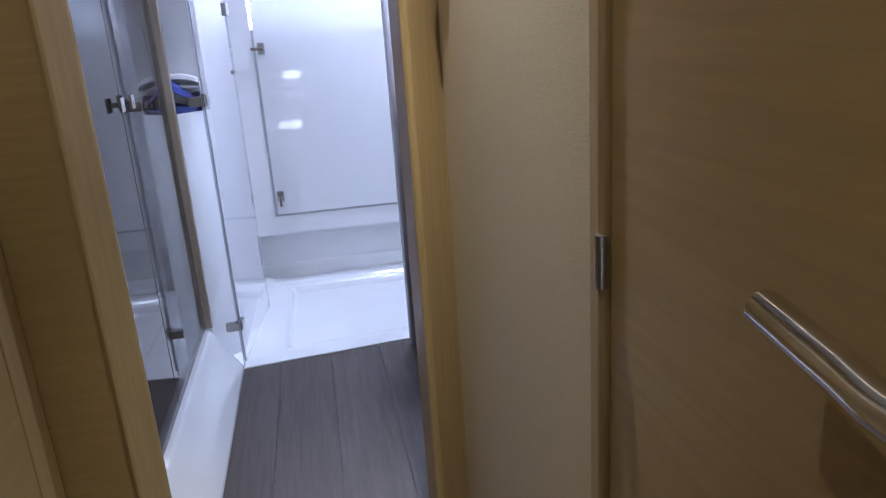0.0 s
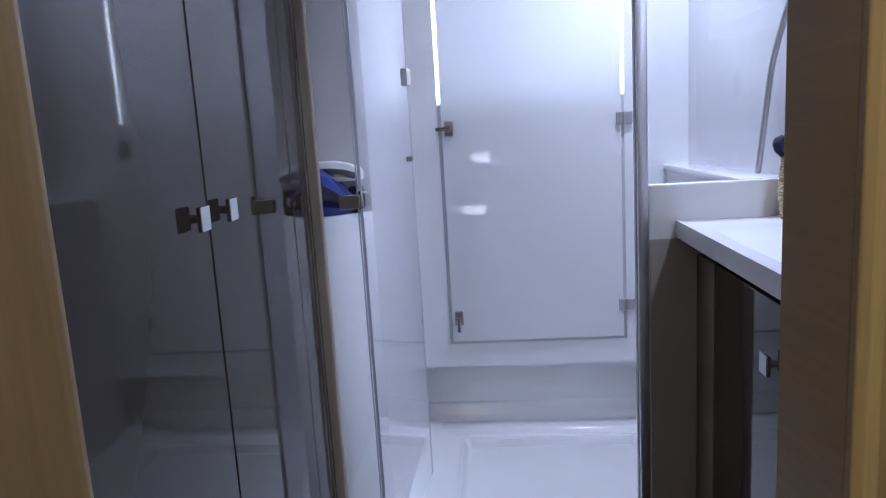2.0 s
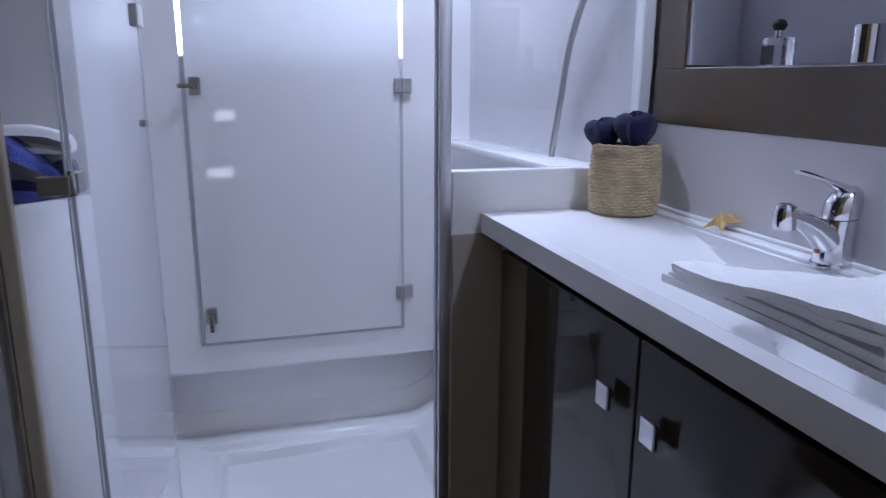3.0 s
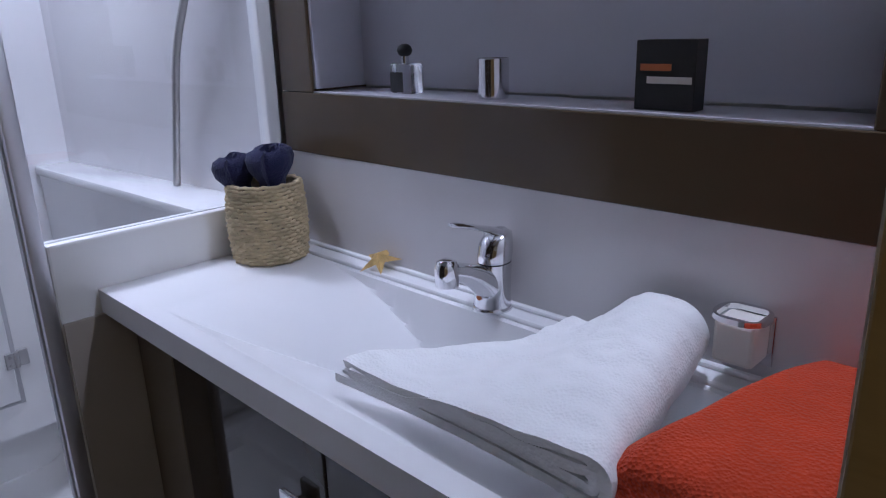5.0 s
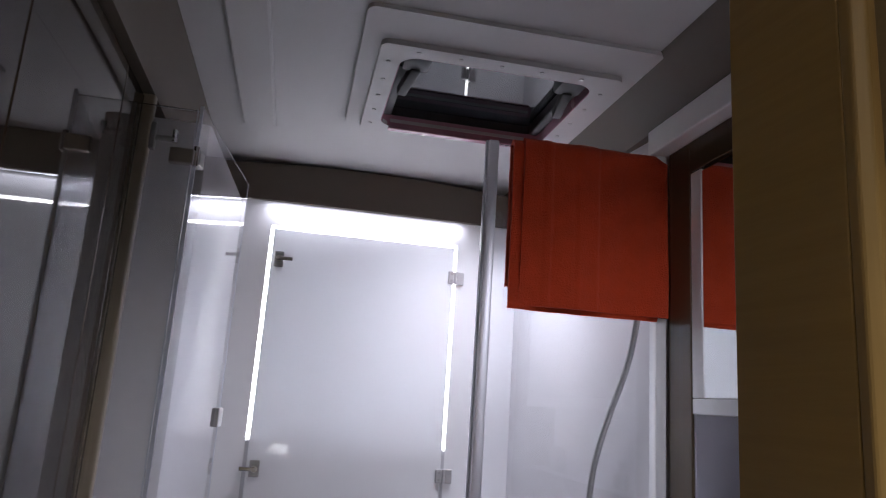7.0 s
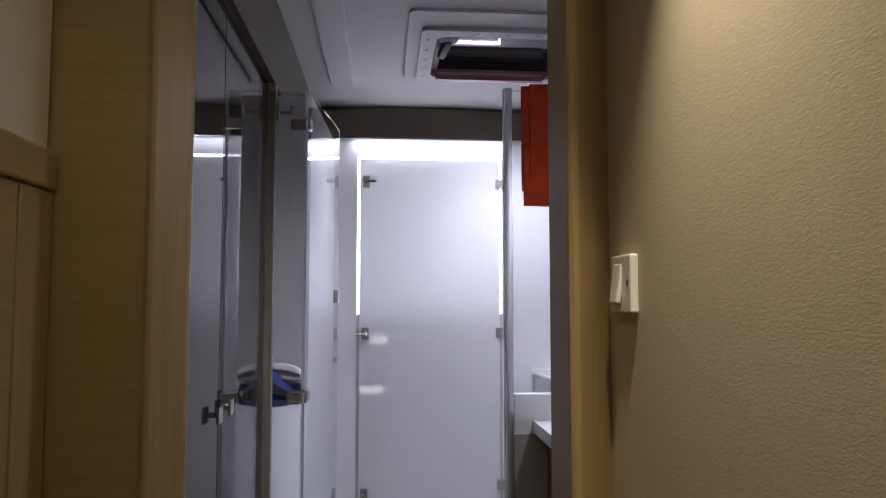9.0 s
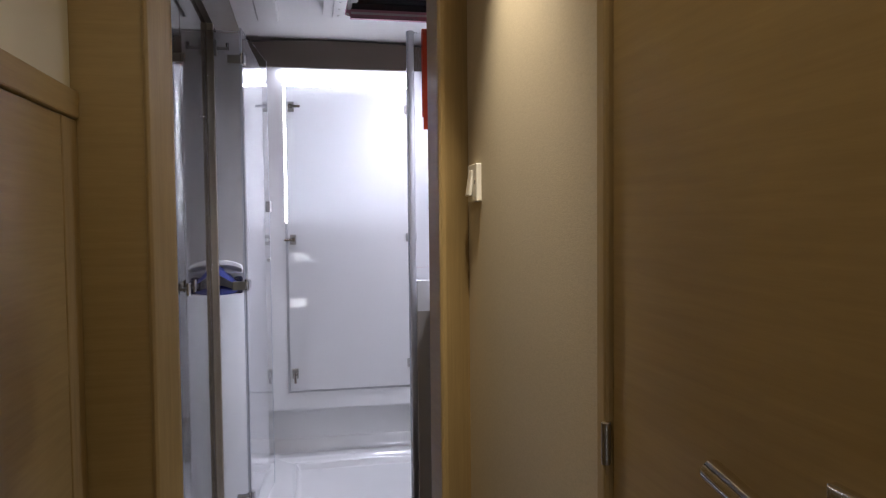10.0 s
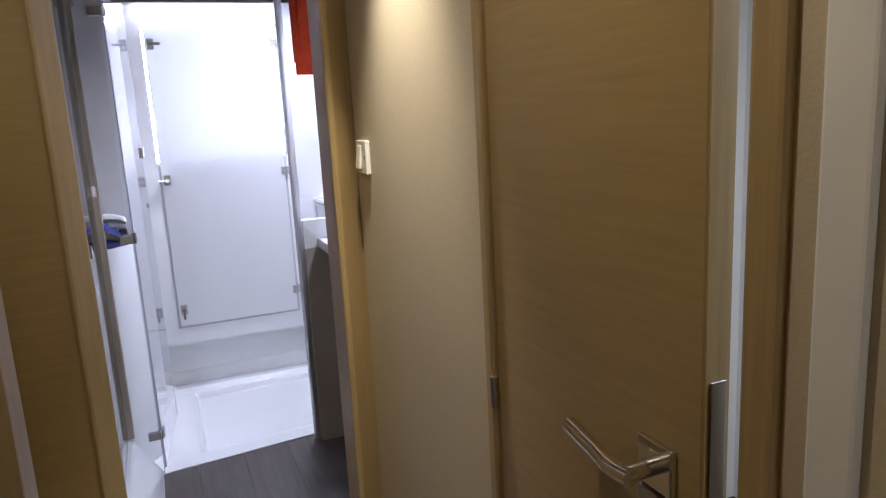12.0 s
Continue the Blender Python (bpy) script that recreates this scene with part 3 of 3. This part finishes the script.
part("white_towel", pad(-0.300, -0.172, 2.580, 2.627, 0.982, 1.030, 3, 0.010), WHITE_TOWEL, tow, smooth=70)


# ---- ceiling fittings ----
bat = wall("ceiling_panel", box(-0.122, -0.032, 1.55, 2.972, ZC - 0.014, ZC + 0.002, 0.006), CEIL, "raised white strip on the headliner", "trim")
fr = thing("deck_hatch", (0.45, 2.6, ZC), "smoked deck hatch with black handles in a white screwed frame", "hatch")


def ring(x0, x1, y0, y1, inset, z0, z1, r, near=None):
    """A rectangular frame with rounded inner corners."""
    bm = bmesh.new()

    def loop(a0, a1, b0, b1, rad, z):
        pts = []
        for cx, cy, s in ((a1 - rad, b1 - rad, 0), (a0 + rad, b1 - rad, 90), (a0 + rad, b0 + rad, 180), (a1 - rad, b0 + rad, 270)):
            for k in range(7):
                a = radians(s + 15 * k)
                pts.append(bm.verts.new((cx + rad * math.cos(a), cy + rad * math.sin(a), z)))
        return pts

    o0, o1 = loop(x0, x1, y0, y1, 0.02, z0), loop(x0, x1, y0, y1, 0.02, z1)
    i0, i1 = (loop(x0 + inset, x1 - inset, y0 + (near or inset), y1 - inset, r, z) for z in (z0, z1))
    n = len(o0)
    for a, b in ((o0, o1), (o1, i1), (i1, i0), (i0, o0)):
        for k in range(n):
            bm.faces.new((a[k], a[(k + 1) % n], b[(k + 1) % n], b[k]))
    return bm


part("outer_frame", ring(0.150, 0.760, 2.262, 2.875, 0.060, ZC - 0.010, ZC - 0.001, 0.03, 0.125), CEIL, fr)
part("frame", ring(0.190, 0.722, 2.372, 2.866, 0.047, ZC - 0.022, ZC - 0.0105, 0.045), CEIL, fr)
part("rim", ring(0.232, 0.680, 2.414, 2.824, 0.007, ZC - 0.0215, ZC + 0.010, 0.038), PINK_EDGE, fr, "pink-tinted acrylic rim")
part("rim_lip", box(0.262, 0.650, 2.814, 2.836, ZC - 0.0285, ZC - 0.0222, 0.003), PINK_EDGE, fr, "pink-tinted acrylic lip")
part("coaming", ring(0.228, 0.684, 2.410, 2.828, 0.012, ZC + 0.0105, ZC + 0.034, 0.04), BLACK, fr, "black coaming")
part("lid", box(0.20, 0.712, 2.38, 2.86, ZC + 0.0345, ZC + 0.042), HATCH_GLASS, fr, "smoked acrylic lid")
for hx, sg in ((0.278, 1), (0.634, -1)):
    hd = part("handle", box(hx - 0.032, hx + 0.032, 2.424, 2.505, ZC - 0.015, ZC + 0.034, 0.012), BLACK, fr, "black hatch handle", 40)
    part("grip", turn_about(box(hx - 0.012, hx + 0.012, 2.485, 2.60, ZC - 0.022, ZC + 0.004, 0.006), (hx, 2.49, ZC), 8 * sg, -6), BLACK, hd, smooth=40)
    part("grip_mark", rod((hx, 2.475, ZC - 0.012), (hx, 2.475, ZC - 0.0145), 0.007), BAR_O, hd, "red turning mark", 40)
    ax = hx - 0.024 * sg
    part("arm", box(ax - 0.012, ax + 0.012, 2.51, 2.80, ZC + 0.000, ZC + 0.034, 0.006), BLACK, fr, "black support arm")
for sx, sy in [(0.213, 2.45 + 0.09 * i) for i in range(5)] + [(0.699, 2.45 + 0.09 * i) for i in range(5)] + [(0.27 + 0.09 * i, 2.394) for i in range(5)] + [(0.27 + 0.09 * i, 2.845) for i in range(5)]:
    part("screw", rod((sx, sy, ZC - 0.022), (sx, sy, ZC - 0.0245), 0.005, seg=10), STEEL, fr, smooth=40)


def downlight(x, y, label):
    d = thing("ceiling_light", (x, y, ZC), label, "lamp", "ceiling lights")
    part("rim", ring(x - 0.032, x + 0.032, y - 0.032, y + 0.032, 0.010, ZC - 0.006, ZC - 0.0005, 0.02), CHROME, d, smooth=40)
    part("lens", turned([(0.021, -0.003), (0.021, -0.001)], (x, y, ZC), 20), LED, d)


# Only the first follows a pool on the wall; the other two are added.
for lx, ly in ((0.345, 1.00), (-0.14, 0.38), (0.20, -1.00)):
    downlight(lx, ly, "unseen small round warm corridor downlight")
pl = thing("pelmet_light", (0.843, 1.72, 1.892), "small round cool light under the white pelmet", "lamp")
part("rim", ring(0.828, 0.858, 1.705, 1.735, 0.004, 1.8885, 1.8918, 0.01), CHROME, pl, smooth=40)
part("lens", turned([(0.009, 0.0), (0.009, 0.002)], (0.843, 1.72, 1.8895), 16), LED, pl)

# ---- vanity ----
van = thing("vanity_cabinet", (0.75, 1.95, 0.0), "built-in vanity cabinet with glossy taupe doors", "cabinet")
part("body", box(0.585, 0.97, 1.433, 2.451, 0.0, 0.70), DARKGAP, van)
part("filler_panel", box(0.570, 0.585, 2.332, 2.451, 0.0, 0.797, 0.002), OLIVE, van)
# Same white as the half wall, painted darker for the worktop's shade.
part("end_panel", box(0.4715, 0.5692, 2.446, 2.4515, 0.0, 0.832, 0.0008), END_PANEL, van, "white end panel with the worktop's shade in its colour")
for y0, y1, ky in ((1.970, 2.329, 2.024), (1.60, 1.966, 1.913)):
    d = part("door", box(0.570, 0.584, y0, y1, 0.03, 0.797, 0.002), LACQUER, van, "glossy taupe lacquered door")
    square_knob(d, 0.570, ky, 0.697, -1)
part("filler_panel", box(0.570, 0.584, 1.433, 1.597, 0.0, 0.797, 0.002), LACQUER, van)
# Dark strip put in for the shade in the gap below the worktop.
part("gap_shade", box(0.600, 0.612, 1.433, 2.451, 0.741, 0.834), DARKGAP, van)


def sink_z(x, y):
    """A ramp from the far end, a shallow front bank and a steep back wall."""
    s = max(0.0, 2.300 - y)
    ramp = 0.03 * s + 1.12 * s * s
    d = min(ramp, 0.55 * (x - 0.556), 4.5 * (0.824 - x), 1.0 * (y - 1.60), 0.125)
    return 0.870 - max(0.0, d)


ct = thing("worktop", (0.70, 1.95, 0.834), "white solid-surface worktop with a sloping moulded basin", "worktop")
NX, NY = 96, 150
top = sheet(NX, NY, lambda u, v: (0.527 + 0.335 * u, 1.433 + 1.018 * v, sink_z(0.527 + 0.335 * u, 1.433 + 1.018 * v)))
eg = bmesh.ops.extrude_edge_only(top, edges=[e for e in top.edges if e.is_boundary])
for g in eg["geom"]:
    if isinstance(g, bmesh.types.BMVert):
        g.co.z = 0.834
part("top", top, COUNTER, ct, smooth=14)
part("back_lip", box(0.830, 0.8618, 1.433, 2.451, 0.868, 0.8765, 0.003), COUNTER, ct)
part("back_bead", box(0.852, 0.8618, 1.433, 2.451, 0.876, 0.8825, 0.0025), COUNTER, ct)
wall("backsplash", box(0.862, 0.975, 1.433, 2.451, 0.834, 1.0315), SPLASH, "pale grey splashback above the worktop", "splashback")

def loft(stations, seg=24):
    """A closed skin through ellipses in the plane across the tap: (x, z, lean from upright in degrees, half along, half across)."""
    bm = bmesh.new()
    rings = []
    for x, z, deg, ra, rb in stations:
        ca, sa = math.cos(radians(deg)), math.sin(radians(deg))
        rings.append([bm.verts.new((x + ra * math.cos(2 * math.pi * k / seg) * ca, 1.955 + rb * math.sin(2 * math.pi * k / seg), z + ra * math.cos(2 * math.pi * k / seg) * sa)) for k in range(seg)])
    for a, b in zip(rings, rings[1:]):
        for k in range(seg):
            bm.faces.new((a[k], a[(k + 1) % seg], b[(k + 1) % seg], b[k]))
    bm.faces.new(rings[0][::-1])
    bm.faces.new(rings[-1])
    return bm


tap = thing("basin_tap", (0.836, 1.955, 0.8765), "chrome single-lever basin mixer tap", "tap")
part("collar", turned([(0.026, 0.0), (0.026, 0.003), (0.0245, 0.005)], (0.836, 1.955, 0.8767), 36), CHROME, tap, smooth=40)
part("body", loft([(0.836, 0.8815, 0, 0.0240, 0.0240), (0.837, 0.900, 2, 0.0235, 0.0230), (0.839, 0.920, 4, 0.0225, 0.0225), (0.841, 0.9385, 5, 0.0220, 0.0220)]), CHROME, tap, smooth=50)
part("spout", loft([(0.836, 0.904, 50, 0.0230, 0.0200), (0.818, 0.917, 56, 0.0190, 0.0185), (0.800, 0.929, 62, 0.0150, 0.0165), (0.782, 0.938, 70, 0.0122, 0.0150), (0.764, 0.944, 80, 0.0112, 0.0142), (0.750, 0.946, 88, 0.0100, 0.0130)]), CHROME, tap, smooth=70)
part("nozzle", turned([(0.0110, 0.0), (0.0140, 0.001), (0.0148, 0.012), (0.0145, 0.024), (0.0120, 0.031), (0.0060, 0.034)], (0.755, 1.955, 0.928), 28), CHROME, tap, smooth=50)
lv = part("lever", loft([(0.841, 0.940, 5, 0.0215, 0.0215), (0.842, 0.948, 6, 0.0230, 0.0225), (0.844, 0.962, 8, 0.0225, 0.0215), (0.847, 0.972, 10, 0.0185, 0.0180), (0.849, 0.977, 12, 0.0105, 0.0115)]), CHROME, tap, smooth=70)
part("lever_arm", loft([(0.861, 0.966, 80, 0.0060, 0.0115), (0.846, 0.974, 76, 0.0068, 0.0145), (0.822, 0.984, 72, 0.0046, 0.0125), (0.798, 0.992, 74, 0.0035, 0.0108), (0.774, 0.999, 78, 0.0034, 0.0098), (0.766, 1.0005, 84, 0.0022, 0.0070)]), CHROME, lv, smooth=60)
part("temperature_dot", rod((0.8095, 1.955, 0.897), (0.8145, 1.955, 0.898), 0.0035), BAR_O, tap, "red temperature mark", 40)

# basket with rolled navy towels
bk = thing("basket", (0.782, 2.388, 0.870), "round woven straw basket on the worktop", "basket")
wv = bmesh.new()
for k in range(22):
    zz = 0.875 + k * 0.0057
    rr = 0.0555 + 0.004 * math.sin(k / 20 * math.pi) + 0.0008 * math.sin(k * 2.3)
    pts = [(0.782 + (rr + (0.003 if (i + k) % 2 else -0.003)) * math.cos(2 * math.pi * i / 44), 2.388 + (rr + (0.003 if (i + k) % 2 else -0.003)) * math.sin(2 * math.pi * i / 44), zz + 0.001 * math.sin(i * 1.7 + k)) for i in range(45)]
    tube(pts, 0.0035, 6, 1, wv)
part("weave", wv, WICKER, bk, smooth=180)
part("base", turned([(0.054, 0.0), (0.054, 0.006)], (0.782, 2.388, 0.8705)), WICKER, bk)


def rolled(cx, cy, z0, z1, r, tilt, label):
    bm = bmesh.new()
    n, prof = 40, []
    for i in range(n + 1):
        a = 2 * math.pi * 2.6 * i / n
        rad = r * (0.28 + 0.72 * i / n)
        prof.append((rad * math.cos(a), rad * math.sin(a)))
    sc, hz = (0.8, 1.0, 1.7, 1.85, 1.6, 1.0), (0.0, 0.70, 0.82, 0.90, 0.97, 1.0)
    vs = [[bm.verts.new((cx + px * sc[k], cy + py * sc[k], z0 + (z1 - z0) * hz[k] + 0.004 * math.sin(4 * px / r) * (k > 2))) for px, py in prof] for k in range(6)]
    for a, b in zip(vs, vs[1:]):
        for i in range(n):
            bm.faces.new((a[i], a[i + 1], b[i + 1], b[i]))
    thicken(bm, 0.011)
    turn_about(bm, (cx, cy, z0), 0, tilt[0], tilt[1])
    return solid("rolled_towel", bm, NAVY, label, "towel", group="rolled towels", smooth=60)


rolled(0.764, 2.406, 0.880, 1.040, 0.0215, (-3, -6), "rolled navy terry towel standing in the basket")
rolled(0.786, 2.370, 0.880, 1.052, 0.0225, (4, -2), "rolled navy terry towel standing in the basket")
rolled(0.804, 2.402, 0.880, 1.047, 0.0215, (-3, 6), "rolled navy terry towel standing in the basket")

# starfish
sf = bmesh.new()
cs = (0.845, 2.185, 0.890)
ringv = []
for k in range(10):
    a = radians(36 * k + 10)
    rad = 0.036 if k % 2 == 0 else 0.012
    ringv.append(sf.verts.new((cs[0] + rad * math.cos(a), cs[1] + rad * math.sin(a), cs[2] + (-0.003 if k % 2 == 0 else 0))))
topv = sf.verts.new((cs[0], cs[1], cs[2] + 0.014))
botv = sf.verts.new((cs[0], cs[1], cs[2] - 0.003))
for k in range(10):
    sf.faces.new((ringv[k], ringv[(k + 1) % 10], topv))
    sf.faces.new((ringv[(k + 1) % 10], ringv[k], botv))
bmesh.ops.subdivide_edges(sf, edges=sf.edges, cuts=2, smooth=0.4)
turn_about(sf, cs, 0, 0, -22)
solid("starfish", sf, STAR, "dried ochre starfish leaning on the splashback lip", "ornament", smooth=60)

# mirror cabinet
mc = thing("mirror_cabinet", (0.92, 1.95, 1.040), "taupe wall cabinet with an open shelf and a mirror", "cabinet")
fb = box(0.8605, 0.975, 1.433, 2.436, 1.032, 1.129, 0.0015)
part("lower_panel", fb, BROWN, mc)
part("stile", box(0.862, 0.975, 2.352, 2.436, 1.1295, 1.890, 0.0015), BROWN, mc)
part("stile", box(0.862, 0.975, 1.433, 1.560, 1.1295, 1.890, 0.0015), BROWN, mc)
part("top_panel", box(0.862, 0.975, 1.5605, 2.3515, 1.822, 1.890, 0.0015), BROWN, mc)
part("shelf_floor", box(0.866, 0.966, 1.5605, 2.3515, 1.1292, 1.1312), NICHE, mc)
part("shelf_back", box(0.966, 0.975, 1.5605, 2.3515, 1.135, 1.322), NICHE, mc)
part("shelf_lining", box(0.868, 0.966, 2.346, 2.3515, 1.135, 1.322), NICHE, mc)
part("shelf_bar", box(0.864, 0.975, 1.5605, 2.3515, 1.322, 1.352, 0.002), WHITE, mc, "white rail under the mirror")
part("mirror_backing", box(0.874, 0.975, 1.5605, 2.3515, 1.352, 1.822), BROWN, mc)
part("mirror", box(0.866, 0.873, 1.5605, 2.312, 1.353, 1.816, 0.0015), MIRROR, mc, "silvered mirror pane")
part("mirror_trim", box(0.864, 0.874, 2.3125, 2.3515, 1.353, 1.820, 0.002), WHITE, mc)

bt = thing("perfume_bottle", (0.91, 2.18, 1.131), "glass perfume bottle with a dark round stopper", "bottle")
part("flask", box(0.897, 0.923, 2.157, 2.203, 1.1315, 1.174, 0.004), GLASS, bt, smooth=40)
part("front_label", box(0.8955, 0.8968, 2.174, 2.200, 1.134, 1.162), BLACK, bt, "dark label")
part("neck", rod((0.91, 2.182, 1.173), (0.91, 2.182, 1.184), 0.006), CHROME, bt, smooth=40)
part("stopper", turned([(0.004, 0), (0.009, 0.003), (0.0115, 0.009), (0.009, 0.015), (0.004, 0.018)], (0.91, 2.182, 1.183), 20), BLACK, bt, smooth=180)
gl = thing("metal_tumbler", (0.91, 2.014, 1.131), "polished steel toothbrush tumbler on the shelf", "tumbler")
part("cup", turned([(0.018, 0.0), (0.020, 0.002), (0.0205, 0.050), (0.019, 0.051), (0.018, 0.006), (0.001, 0.005)], (0.91, 2.014, 1.1315), 32), CHROME, gl, smooth=40)
bx = thing("perfume_carton", (0.90, 1.76, 1.131), "black perfume carton with orange and pale printed bars", "box")
part("carton", box(0.890, 0.915, 1.731, 1.798, 1.1315, 1.203, 0.001), CARD, bx)
part("print", box(0.8894, 0.890, 1.757, 1.792, 1.172, 1.179), BAR_O, bx, "orange printed bar")
part("print", box(0.8894, 0.890, 1.734, 1.784, 1.159, 1.166), BAR, bx, "pale printed bar")

# towels on the worktop
def red_fold(u, v):
    """A soft folded block: u round the section, v along the worktop."""
    a = 2 * math.pi * u
    cx, hx, hz = 0.722, 0.137, 0.033
    c, d = math.cos(a), math.sin(a)
    x = cx + hx * math.copysign(abs(c) ** 0.5, c)
    z = 0.903 + hz * math.copysign(abs(d) ** 0.6, d)
    y = 1.436 + (0.200 - 0.22 * (x - 0.585)) * v
    end = 1 - 0.5 * step(0.9, 1.0, v) - 0.5 * step(0.1, 0.0, v)
    z = 0.903 + (z - 0.903) * end + 0.005 * noise.noise(Vector((x * 14, y * 14, z * 20)))
    return (x, y, max(0.8715, z))


solid("red_folded_towel", sheet(48, 30, red_fold), RED_TOWEL, "folded orange-red terry towel on the worktop", "towel", smooth=70)

wt = thing("white_folded_towel", (0.71, 1.78, 0.871), "thick white terry towel folded over on the worktop", "towel")


def loop(inset, u, v):
    """Section of a folded towel, from the lower layer round the bend to the upper one; v runs from the front to the back."""
    left, right = 1.945 - 0.105 * step(0.0, 0.7, v), 1.618 + 0.052 * v
    r = 0.0265 - inset + 0.013 * v
    bend = right + r + inset
    zb = 0.877 + inset
    n = 0.009 * noise.noise(Vector((u * 7, v * 4, 3.1))) + 0.003 * noise.noise(Vector((u * 18, v * 16, inset * 90)))
    if u < 0.4:
        y, z = left - inset * 2 + (bend - left + inset * 2) * u / 0.4, zb
    elif u < 0.6:
        a = math.pi * (u - 0.4) / 0.2
        y, z = bend - r * math.sin(a), zb + r - r * math.cos(a)
    else:
        k = (u - 0.6) / 0.4
        y = bend + (left - 0.006 - bend) * k
        z = zb + 2 * r + 0.004 * v * math.sin(math.pi * min(1, k * 2.2)) - (2 * r - 0.012) * step(0.05, 0.95, k)
    return (0.578 + 0.262 * v + 0.008 * math.sin(7 * u), y, z + (n if u > 0.45 else 0))


for inset in (0.0, 0.0105):
    bm = sheet(90, 44, lambda u, v, o=inset: loop(o, u, v if o == 0 else 0.006 + 0.97 * v))
    thicken(bm, 0.0095)
    part("layer", bm, WHITE_TOWEL, wt, smooth=70)

# paper holder on the splashback
ph = thing("cup_holder", (0.845, 1.64, 0.90), "square white cup in a chrome wall holder", "holder")
part("cup", box(0.818, 0.858, 1.620, 1.660, 0.905, 0.948, 0.004), PLASTIC, ph, "white square cup")
part("frame", ring(0.812, 0.862, 1.614, 1.666, 0.006, 0.9485, 0.954, 0.008), CHROME, ph, "chrome frame")
part("wall_plate", box(0.8585, 0.862, 1.616, 1.664, 0.895, 0.948, 0.001), CHROME, ph)

# hung red towel
ht = thing("hung_towel", (0.68, 2.46, 1.50), "orange-red terry bath towel folded over the glass screen", "towel")


def hang(front, inset, zlow, off):
    def f(u, v):
        x = 0.503 + inset + (0.357 - inset) * u
        wob = 0.006 * math.sin(9 * u + off * 300) * (1 - v) + 0.007 * noise.noise(Vector((u * 6, v * 3, off * 50)))
        z = zlow + (1.886 + off * 0.3 - zlow) * v - 0.010 * step(0.93, 1.0, u) * step(0.8, 1.0, v)
        y = (2.455 - off) if front else (2.480 + off)
        if front and inset:
            y -= 0.004 * step(0.36, 0.372, u) * step(0.52, 0.508, u) + 0.003 * step(0.14, 0.15, u) * step(0.20, 0.19, u)
        bow = 0.018 * step(0.97, 1.0, v)
        return (x, y - wob * 0.8 + (bow if front else -bow), z)
    return f


for front, inset, zl, off in ((True, 0.0, 1.512, 0.004), (True, 0.022, 1.520, 0.016), (False, 0.0, 1.56, 0.004)):
    bm = sheet(90, 28, hang(front, inset, zl, off))
    thicken(bm, 0.009)
    part("fold", bm, RED_TOWEL, ht, smooth=70)

# white towel on a hook beside the doorway, inside
wk = thing("hanging_cloth", (0.45, 1.50, 1.50), "white cloth on a chrome hook beside the doorway", "towel")
part("hook", rod((0.436, 1.431, 1.602), (0.436, 1.505, 1.602), 0.010), CHROME, wk, smooth=40)
part("cloth", turned([(0.010, 0.0), (0.024, 0.008), (0.028, 0.04), (0.022, 0.065), (0.010, 0.078)], (0.436, 1.50, 1.520), 24), WHITE_TOWEL, wk, smooth=180)

# ---- corridor: cabin door, switch ----
dr = thing("door_1", (0.448, 0.645, 0.0), "oak veneered cabin door standing slightly ajar with a chrome lever", "door", kind="structure")
part("leaf", box(0.4335, 0.466, 0.172, 0.643, 0.012, 1.975, 0.002), OAK, dr)
part("edge", box(0.4345, 0.465, 0.1685, 0.172, 0.012, 1.975), OAK_V, dr, "solid oak edge")
part("latch_plate", box(0.440, 0.460, 0.1665, 0.1685, 0.92, 1.075, 0.0008), STEEL, dr, "steel latch plate")
ro = part("rosette", box(0.4245, 0.4335, 0.208, 0.266, 0.926, 0.984, 0.002), CHROME, dr, "square chrome rosette")
part("spindle", rod((0.4245, 0.237, 0.955), (0.385, 0.237, 0.955), 0.011), CHROME, ro, smooth=40)
part("lever", tube([(0.386, 0.226, 0.955), (0.384, 0.262, 0.953), (0.388, 0.300, 0.956), (0.392, 0.358, 0.962)], 0.0105, 14), CHROME, ro, "curved chrome lever handle", 60)
kr = part("key_rosette", box(0.4255, 0.4335, 0.208, 0.266, 0.862, 0.920, 0.002), STEEL, dr, "square satin key rosette")
part("cylinder", rod((0.4255, 0.237, 0.890), (0.415, 0.237, 0.890), 0.012), CHROME, kr, smooth=40)
part("thumb_turn", box(0.405, 0.415, 0.232, 0.242, 0.878, 0.902, 0.003), CHROME, kr)
for z in (0.30, 0.894, 1.70):
    part("hinge", rod((0.425, 0.645, z - 0.026), (0.425, 0.645, z + 0.026), 0.006), STEEL, dr, "steel hinge barrel", 40)

sw = thing("light_switch", (0.42, 1.323, 1.21), "white plastic rocker light switch on the vinyl wall", "light switch")
part("plate", box(0.418, 0.430, 1.284, 1.366, 1.212, 1.294, 0.003), PLASTIC, sw)
part("rocker", turn_about(box(0.4125, 0.420, 1.318, 1.352, 1.224, 1.282, 0.003), (0.418, 1.335, 1.253), 0, 0, 8), PLASTIC, sw)
part("indicator", box(0.4172, 0.418, 1.294, 1.298, 1.250, 1.258), BLACK, sw)

# ---- floor boards ----
for i in range(14):
    x0 = -0.75 + i * 0.18
    y = -2.6
    k = 0
    while y < 2.56:
        ln = 1.5 if (i + k) % 2 else 1.1
        y1 = min(y + ln, 2.56)
        part("board", box(x0 + 0.0006, x0 + 0.1794, y + 0.0006, y1 - 0.0006, -0.034, 0.0), FLOOR_WOOD, floor)
        y, k = y1, k + 1
